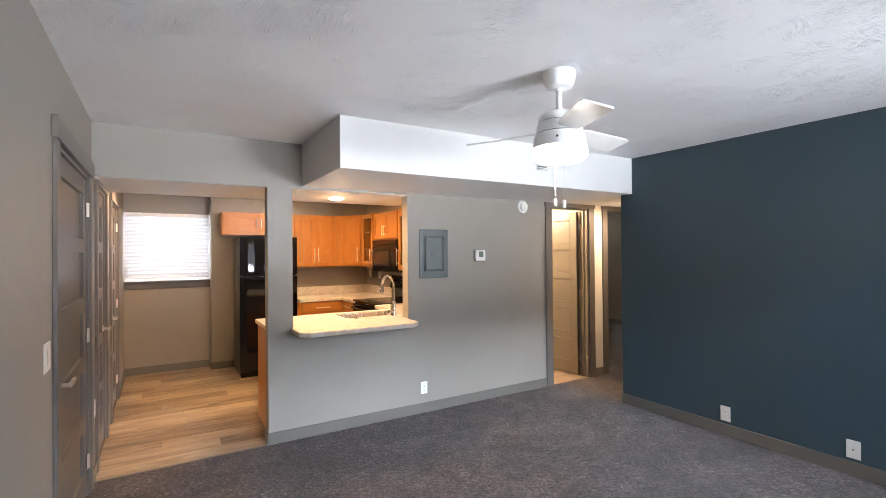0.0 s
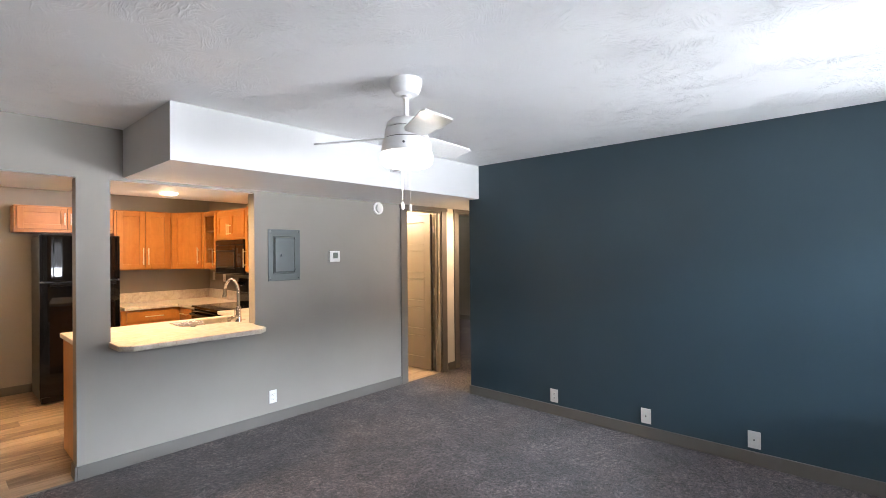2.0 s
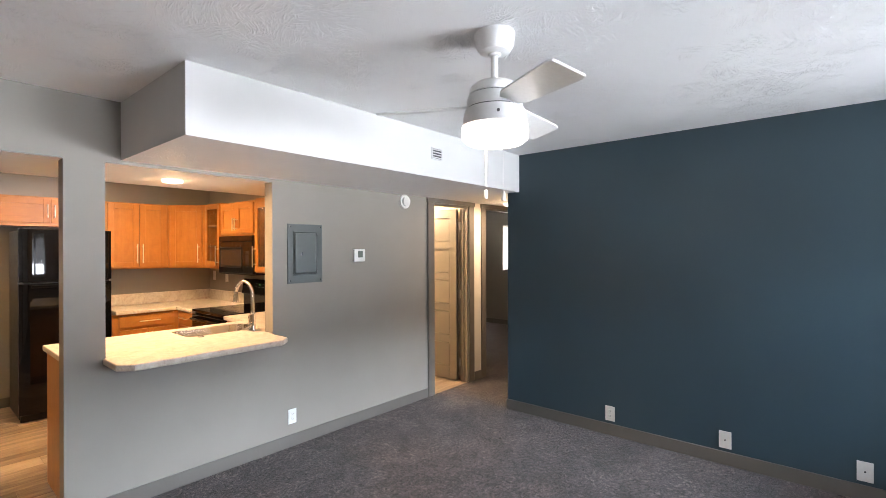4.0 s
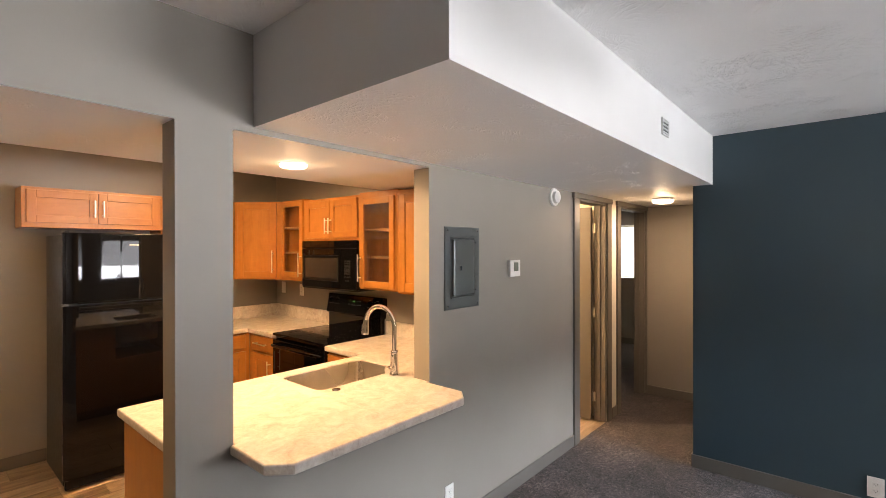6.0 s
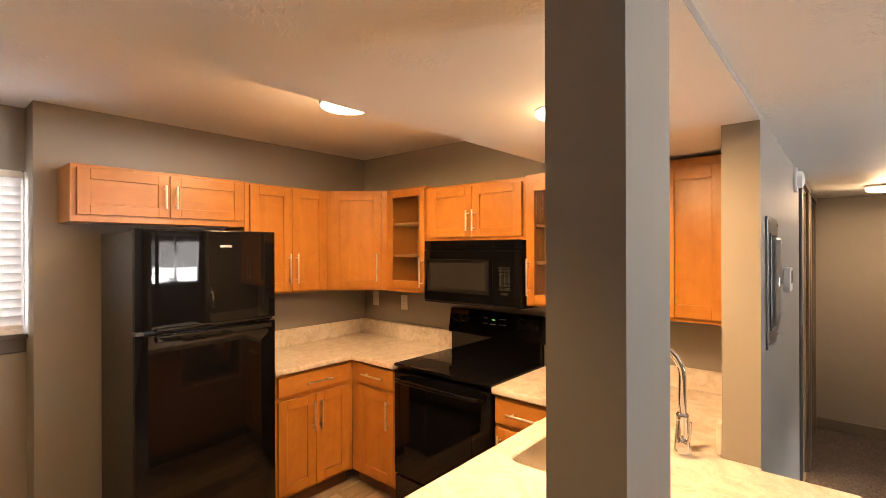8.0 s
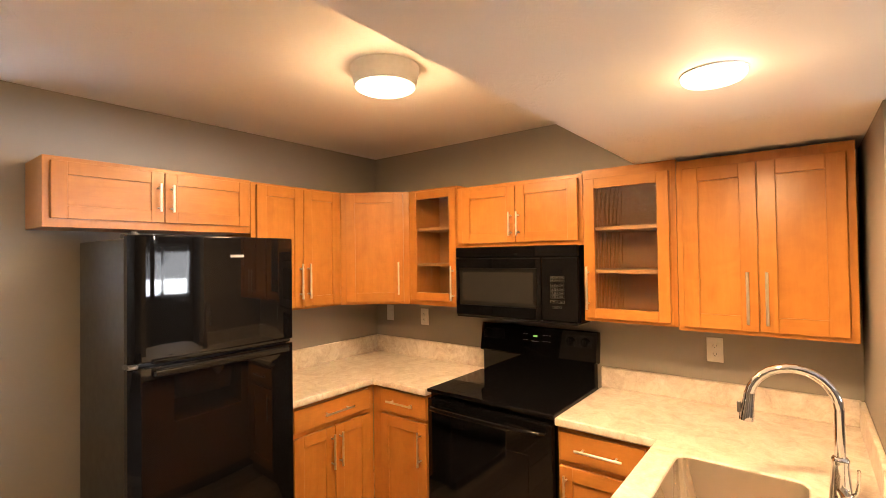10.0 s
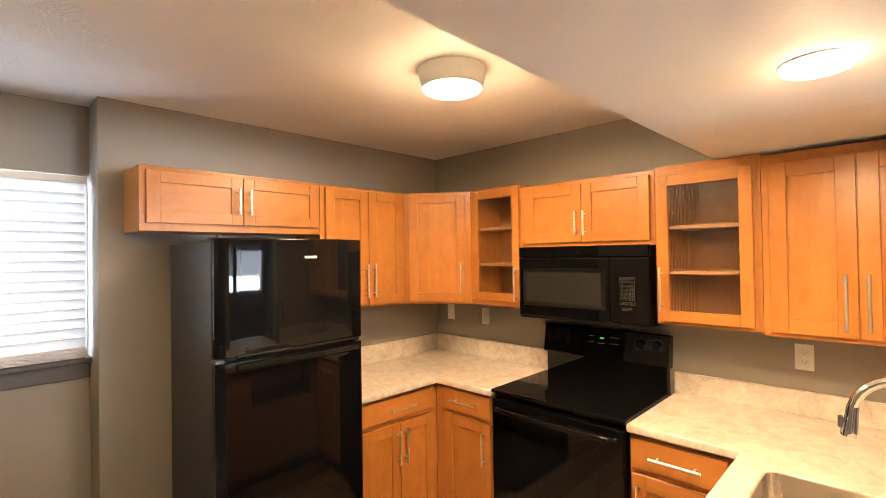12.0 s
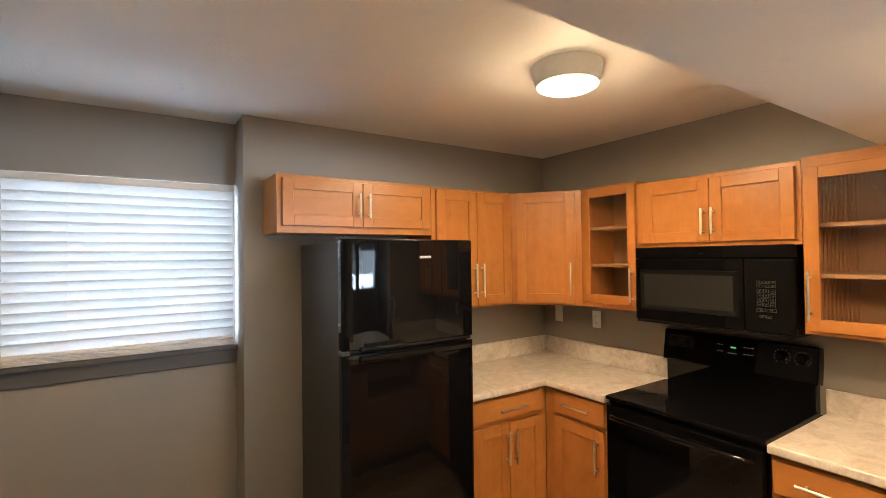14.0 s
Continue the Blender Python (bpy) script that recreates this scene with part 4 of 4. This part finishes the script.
part("bottom_rail", bm, CREAM, c, "cream bottom rail with stacked slats")
for x in (-0.22, 0.05, 0.33):
    part("ladder_cord", bx(bx(bmesh.new(), x, x + 0.0013, YR - 0.056, YR - 0.0547, 1.235, 2.025), x, x + 0.0013, YR - 0.006, YR - 0.004, 1.235, 2.025), PLASTIC, c)

# rear and bedroom windows
# the first frame only dresses the added fill opening
for k, (a, b) in zip((2, 4), REAR_WINDOWS):
    w = thing("window_%d" % k, "white living room window with two sashes, the narrower one added for fill light", "window", kind="structure")
    mid = (a + b) / 2
    for q in ((a, b, WZ0, WZ0 + 0.05), (a, b, WZ1 - 0.05, WZ1), (a, a + 0.05, WZ0 + 0.05, WZ1 - 0.05), (b - 0.05, b, WZ0 + 0.05, WZ1 - 0.05), (mid - 0.03, mid + 0.03, WZ0 + 0.05, WZ1 - 0.05)):
        box("window_frame", (q[0], q[1], YS - 0.09, YS - 0.03, q[2], q[3]), VINYL, w, 0.004)
    for x0, x1 in ((a + 0.05, mid - 0.03), (mid + 0.03, b - 0.05)):
        g = box("pane", (x0, x1, YS - 0.065, YS - 0.059, WZ0 + 0.05, WZ1 - 0.05), PANE, w)
        g.visible_shadow = False
w = thing("window_3", "white bedroom window", "window", kind="structure")
for q in ((4.70, 5.75, 1.12, 1.17), (4.70, 5.75, 1.97, 2.02), (4.70, 4.75, 1.17, 1.97), (5.70, 5.75, 1.17, 1.97)):
    box("window_frame", (X2 + 0.03, X2 + 0.08, q[0], q[1], q[2], q[3]), VINYL, w, 0.004)
g = box("pane", (X2 + 0.05, X2 + 0.056, 4.75, 5.70, 1.17, 1.97), PANE, w)
g.visible_shadow = False

s = box("window_sill", (X2 - 0.03, X2 + 0.028, 4.68, 5.77, 1.10, 1.119), TRIM, w, 0.003, "taupe painted sill")
shade = thing("roller_blind", "white cloth roller blind drawn down over the bedroom window", "blinds")
box("roller", (X2 - 0.034, X2 - 0.004, 4.71, 5.74, 1.985, 2.015), CREAM, shade, 0.006)
box("cloth", (X2 - 0.021, X2 - 0.018, 4.73, 5.73, 1.15, 1.984), SLAT, shade)
box("hem_bar", (X2 - 0.026, X2 - 0.012, 4.73, 5.73, 1.128, 1.15), CREAM, shade, 0.003)

# outside
ground = tagged(box("ground", (-200, 200, -200, 200, -0.4, -0.3), GRASS), "green lawn outside", "ground", kind="structure")

rnd = random.Random(7)
shrub = thing("shrub", "leafy green shrub outside the living room window", "shrub", pose(3.55, -4.0, -0.3))
for a in range(5):
    x, y = 0.16 * math.cos(a * 1.26), 0.16 * math.sin(a * 1.26)
    part("stem", tube(bmesh.new(), [(x * 0.3, y * 0.3, 0), (x * 0.8, y * 0.8, 0.4), (x * 1.4, y * 1.4, 0.85)], [0.016, 0.012, 0.005], 8), TOEKICK, shrub)
verts, faces = [], []
for k in range(900):
    a, h, r = rnd.uniform(0, 6.283), rnd.uniform(0.18, 1.28), rnd.uniform(0.1, 1.0) ** 0.5
    wide = 0.42 * (1 - ((h - 0.62) / 0.75) ** 2) ** 0.5 * (0.85 + 0.2 * math.sin(3 * a))
    p = Vector((wide * r * math.cos(a), wide * r * math.sin(a), h))
    u = Vector((rnd.gauss(0, 1), rnd.gauss(0, 1), rnd.gauss(0, 0.5))).normalized() * rnd.uniform(0.03, 0.05)
    w = u.cross(Vector((rnd.gauss(0, 1), rnd.gauss(0, 1), 1))).normalized() * 0.017
    n0 = len(verts)
    verts += [p - u, p + w, p + u, p - w]
    faces.append((n0, n0 + 1, n0 + 2, n0 + 3))
me = bpy.data.meshes.new("crown")
me.from_pydata(verts, [], faces)
me.materials.append(HEDGE)
new("crown", me).parent = shrub

# ---------------------------------------------------------------- lamps


def disc_light(name, label, m, r, hgt, glow, lip=0.5):
    """A shallow drum: housing tapering down to a nearly flat lit disc."""
    c = thing(name, label, "lamp", m)
    foot = 0.88 if lip > 0.4 else 0.975
    part("housing", lathe(bmesh.new(), [(0.0, 0.0), (r, 0.0), (r, -hgt * 0.12), (r * (foot + 0.02), -hgt * lip), (r * foot, -hgt * (lip + 0.03)), (0.0, -hgt * (lip + 0.03))], n=48), FANWHITE, c, "white round housing", True)
    part("diffuser", lathe(bmesh.new(), [(r * foot * 0.985, -hgt * lip), (r * foot * 0.97, -hgt * (lip + 0.45 * (1 - lip))), (r * foot * 0.88, -hgt * (lip + 0.8 * (1 - lip))), (r * foot * 0.6, -hgt), (0.0, -hgt * 1.02)], n=48), glow, c, "lit round diffuser", True)
    return c


disc_light("ceiling_light", "round white flush ceiling light, lit, in the kitchen", pose(1.495, 5.425, HCK), 0.140, 0.092, GLOW_K, 0.82)
disc_light("ceiling_light", "round white flush ceiling light, lit, near the kitchen window", pose(-0.12, 5.15, HCK), 0.140, 0.092, GLOW_K, 0.82)
disc_light("ceiling_light", "small round flush light, lit, above the sink", pose(1.39, 4.24, HK), 0.072, 0.022, GLOW_K, 0.15)
disc_light("ceiling_light", "round flush light, lit, in the hall", pose(4.67, 3.365, HS), 0.095, 0.05, GLOW_HALL, 0.3)

# ---------------------------------------------------------------- ceiling fan
c = thing("ceiling_fan", "white three-blade ceiling fan with a lit drum light and pull chains", "ceiling fan", pose(1.675, 1.575, HC))
part("canopy", lathe(bmesh.new(), [(0.0, 0.0), (0.083, 0.0), (0.084, -0.014), (0.077, -0.052), (0.062, -0.076), (0.036, -0.083), (0.0, -0.083)]), FANWHITE, c, smooth=True)
part("downrod", lathe(bmesh.new(), [(0.026, -0.081), (0.026, -0.092), (0.0145, -0.097), (0.0145, -0.207), (0.0, -0.207)], n=20), FANWHITE, c, smooth=True)
part("motor_cap", lathe(bmesh.new(), [(0.0, -0.163), (0.05, -0.165), (0.08, -0.173), (0.099, -0.189), (0.106, -0.208), (0.107, -0.219), (0.0, -0.219)]), FANWHITE, c, smooth=True)
part("motor_core", lathe(bmesh.new(), [(0.0, -0.217), (0.098, -0.217), (0.115, -0.284), (0.0, -0.284)]), DARKMETAL, c, "dark gap between the housings")
part("motor_housing", lathe(bmesh.new(), [(0.0, -0.224), (0.109, -0.224), (0.113, -0.24), (0.116, -0.275), (0.0, -0.275)]), FANWHITE, c, smooth=True)
part("light_kit", lathe(bmesh.new(), [(0.0, -0.281), (0.121, -0.281), (0.128, -0.302), (0.136, -0.352), (0.0, -0.352)]), FANWHITE, c, smooth=True)
part("light_shade", lathe(bmesh.new(), [(0.136, -0.352), (0.138, -0.378), (0.134, -0.402), (0.115, -0.418), (0.065, -0.426), (0.0, -0.428)]), GLOW_FAN, c, "lit frosted drum shade", True)
for a in (-140, -20, 100):
    x, y = 0.134 * math.cos(radians(a)), 0.134 * math.sin(radians(a))
    part("screw", cyl(bmesh.new(), (x * 0.97, y * 0.97, -0.318), (x * 1.03, y * 1.03, -0.318), 0.006, n=10), DARKMETAL, c)
for k, a in enumerate((3, 123, -117)):
    bm = bmesh.new()
    outline = [(0.10, -0.035), (0.15, -0.060), (0.462, -0.074), (0.488, -0.066), (0.488, 0.066), (0.462, 0.074), (0.15, 0.060), (0.10, 0.035)]
    slab(bm, outline, -0.0045, 0.0045, (), 0.0015)
    b = part("blade", bm, FANWHITE, c)
    b.matrix_local = Matrix.Rotation(radians(a), 4, "Z") @ Matrix.Translation((0, 0, -0.262)) @ Matrix.Rotation(radians(2), 4, "Y") @ Matrix.Rotation(radians(-14), 4, "X")
for (px, py), zt, zb in (((-0.045, -0.07), -0.41, -0.625), ((0.035, 0.07), -0.41, -0.60)):
    bm = bmesh.new()
    for k in range(int((zt - zb) / 0.008)):
        bmesh.ops.create_icosphere(bm, subdivisions=1, radius=0.0028, matrix=Matrix.Translation((px, py, zt - 0.008 * k)))
    ch = part("pull_chain", bm, PLASTIC, c)
    part("pull_knob", lathe(bmesh.new(), [(0.0, 0.0), (0.006, 0.0), (0.0085, -0.008), (0.0085, -0.034), (0.006, -0.038), (0.0, -0.038)], (px, py, zb), 16), PLASTIC, ch, smooth=True)

# the motor hangs on its rod
for ob in c.children:
    if not ob.name.startswith(("canopy", "downrod")):
        ob.location.z -= 0.035

# ---------------------------------------------------------------- fittings on the walls


def plate(name, label, category, m, w=0.07, h=0.115, face="outlet", group=""):
    c = thing(name, label, category, m, group)
    box("cover_plate", (-w / 2, w / 2, -0.006, -0.0003, -h / 2, h / 2), PLASTIC, c, 0.002, "", 2)
    if face == "outlet":
        for z in (-0.02, 0.02):
            s = box("socket", (-0.017, 0.017, -0.0085, -0.0058, z - 0.014, z + 0.014), PLASTIC, c, 0.003, "", 2)
            part("slots", bx(bx(bx(bmesh.new(), -0.008, -0.006, -0.0088, -0.008, z - 0.003, z + 0.006), 0.006, 0.008, -0.0088, -0.008, z - 0.003, z + 0.006), -0.002, 0.002, -0.0088, -0.008, z - 0.010, z - 0.006), DARKMETAL, s)
    elif face == "switch":
        box("rocker", (-0.016, 0.016, -0.009, -0.0058, -0.033, 0.033), PLASTIC, c, 0.002, "", 2)
    else:
        part("jack", cyl(bmesh.new(), (0, -0.006, 0), (0, -0.014, 0), 0.005, n=12), DARKMETAL, c)
    return c


on_div = lambda x, z: pose(x, YW, z)
on_blue = lambda y, z: Matrix.Translation((XB, y, z)) @ facing_x
on_right = lambda y, z: Matrix.Translation((XR, y, z)) @ facing_x
on_left = lambda y, z: Matrix.Translation((XL, y, z)) @ Matrix.Rotation(radians(90), 4, "Z")
plate("wall_outlet", "white duplex wall outlet on the greige wall", "outlet", on_div(2.09, 0.235), group="outlets")
for y, f in ((1.948, "outlet"), (1.118, "jack"), (0.375, "jack")):
    plate("wall_outlet", "white wall outlet plate on the blue wall", "outlet", on_blue(y, 0.178), 0.078, 0.122, f, "outlets")
plate("wall_outlet", "white duplex outlet above the worktop", "outlet", on_right(4.433, 1.175), 0.07, 0.117, group="outlets")
plate("wall_outlet", "white outlet above the corner worktop", "outlet", on_right(6.266, 1.21), 0.07, 0.117, group="outlets")
plate("light_switch", "white switch plate above the corner worktop", "switch", on_right(6.61, 1.22), 0.07, 0.117, "switch", "switches")
plate("light_switch", "white double switch plate beside the door", "switch", on_left(2.30, 1.12), 0.115, 0.117, "switch", "switches")
plate("wall_outlet", "white outlet low on the kitchen wall", "outlet", on_left(3.868, 0.47), 0.07, 0.115, group="outlets")
plate("wall_outlet", "white outlet low on the bedroom wall", "outlet", Matrix.Translation((X2, 5.45, 0.35)) @ facing_x, 0.075, 0.12, group="outlets")

c = thing("electrical_panel", "grey steel breaker panel cover with a hinged door", "breaker panel", pose(2.05, YW, 1.281) @ Matrix.Diagonal((0.96, 1, 0.98, 1)))
box("cover", (0, 0.335, -0.008, -0.0005, 0, 0.482), PANEL, c, 0.002)
d = box("panel_door", (0.060, 0.262, -0.026, -0.0075, 0.078, 0.408), PANEL, c, 0.009, "", 2)
bm = bmesh.new()
for q in ((0.048, 0.278, 0.064, 0.074), (0.048, 0.278, 0.412, 0.422), (0.048, 0.056, 0.074, 0.412), (0.270, 0.278, 0.074, 0.412)):
    bx(bm, q[0], q[1], -0.015, -0.0078, q[2], q[3], 0.003)
part("door_rim", bm, PANEL, c)
box("latch", (0.112, 0.128, -0.031, -0.0255, 0.225, 0.255), CHROME, d, 0.001)
box("hinge_rail", (0.2625, 0.2695, -0.022, -0.0075, 0.10, 0.385), PANEL, c, 0.003)
for z in (0.10, 0.385):
    box("hinge_pin", (0.261, 0.271, -0.0265, -0.0215, z, z + 0.012), CHROME, c, 0.001)
for x in (0.022, 0.313):
    for z in (0.022, 0.46):
        part("screw", lathe(bmesh.new(), [(0.0, 0.003), (0.005, 0.0025), (0.0065, 0.0)], n=12), CHROME, c).matrix_local = Matrix.Translation((x, -0.008, z)) @ Matrix.Rotation(radians(90), 4, "X")

c = thing("thermostat", "white wall thermostat with a grey screen", "thermostat", pose(2.755, YW, 1.495))
box("case", (-0.062, 0.062, -0.026, -0.0005, -0.055, 0.055), PLASTIC, c, 0.005, "", 2)
box("screen", (-0.022, 0.034, -0.028, -0.0255, -0.018, 0.04), SCREEN, c, 0.001)

c = thing("smoke_detector", "round white smoke detector high on the wall", "smoke detector", Matrix.Translation((3.345, YW, 2.022)) @ Matrix.Rotation(radians(90), 4, "X"))
part("base", lathe(bmesh.new(), [(0.0, 0.014), (0.066, 0.014), (0.07, 0.008), (0.07, 0.0005), (0.0, 0.0005)]), PLASTIC, c, smooth=True)
part("cover", lathe(bmesh.new(), [(0.0, 0.046), (0.028, 0.045), (0.046, 0.036), (0.05, 0.0145), (0.0, 0.0145)]), PLASTIC, c, smooth=True)

c = thing("ceiling_vent", "small white air grille on the soffit face", "vent", pose(2.665, 2.815, 2.225))
box("backing", (0.004, 0.116, -0.003, -0.0008, 0.004, 0.086), DARKMETAL, c)
bm = bmesh.new()
for q in ((0, 0.12, 0, 0.008), (0, 0.12, 0.082, 0.09), (0, 0.008, 0.008, 0.082), (0.112, 0.12, 0.008, 0.082)):
    bx(bm, q[0], q[1], -0.010, -0.0008, q[2], q[3], 0.001)
part("frame", bm, WHITE, c)
for k in range(4):
    box("slat", (0.008, 0.112, -0.009, -0.0032, 0.013 + k * 0.0195, 0.020 + k * 0.0195), WHITE, c, 0.001)

# ---------------------------------------------------------------- floor planks
PW, PL, GAP = 0.182, 1.22, 0.0016
shared = {}


def plank(x0, x1, y0, y1):
    key = (round(x1 - x0, 3), round(y1 - y0, 3))
    if key not in shared:
        bm = bx(bmesh.new(), -key[0] / 2 + GAP / 2, key[0] / 2 - GAP / 2, -key[1] / 2 + GAP / 2, key[1] / 2 - GAP / 2, -0.012, 0.0, 0.0012)
        me = bpy.data.meshes.new("plank")
        bm.to_mesh(me)
        bm.free()
        me.materials.append(PLANK)
        shared[key] = me
    ob = new("plank", shared[key])
    ob.parent = kitchen_floor
    ob.location = ((x0 + x1) / 2, (y0 + y1) / 2, random.uniform(-0.0005, 0.0003))


y, row = YW + 0.012, 0
while y < YR - 0.01:
    y1 = min(y + PW, YR)
    x = XL - [0.0, 0.41, 0.82, 0.2, 0.62, 1.0][row % 6]
    while x < XR:
        a, b = max(x, XL), min(x + PL, XR)
        if b - a > 0.03:
            plank(a, b, y, y1)
        x += PL
    y, row = y1, row + 1
tagged(part("threshold", bx(bmesh.new(), XL, 0.670, YW - 0.012, YW + 0.012, -0.01, 0.003, 0.002), TRIM), "thin transition strip between carpet and planks", "threshold", kind="structure")
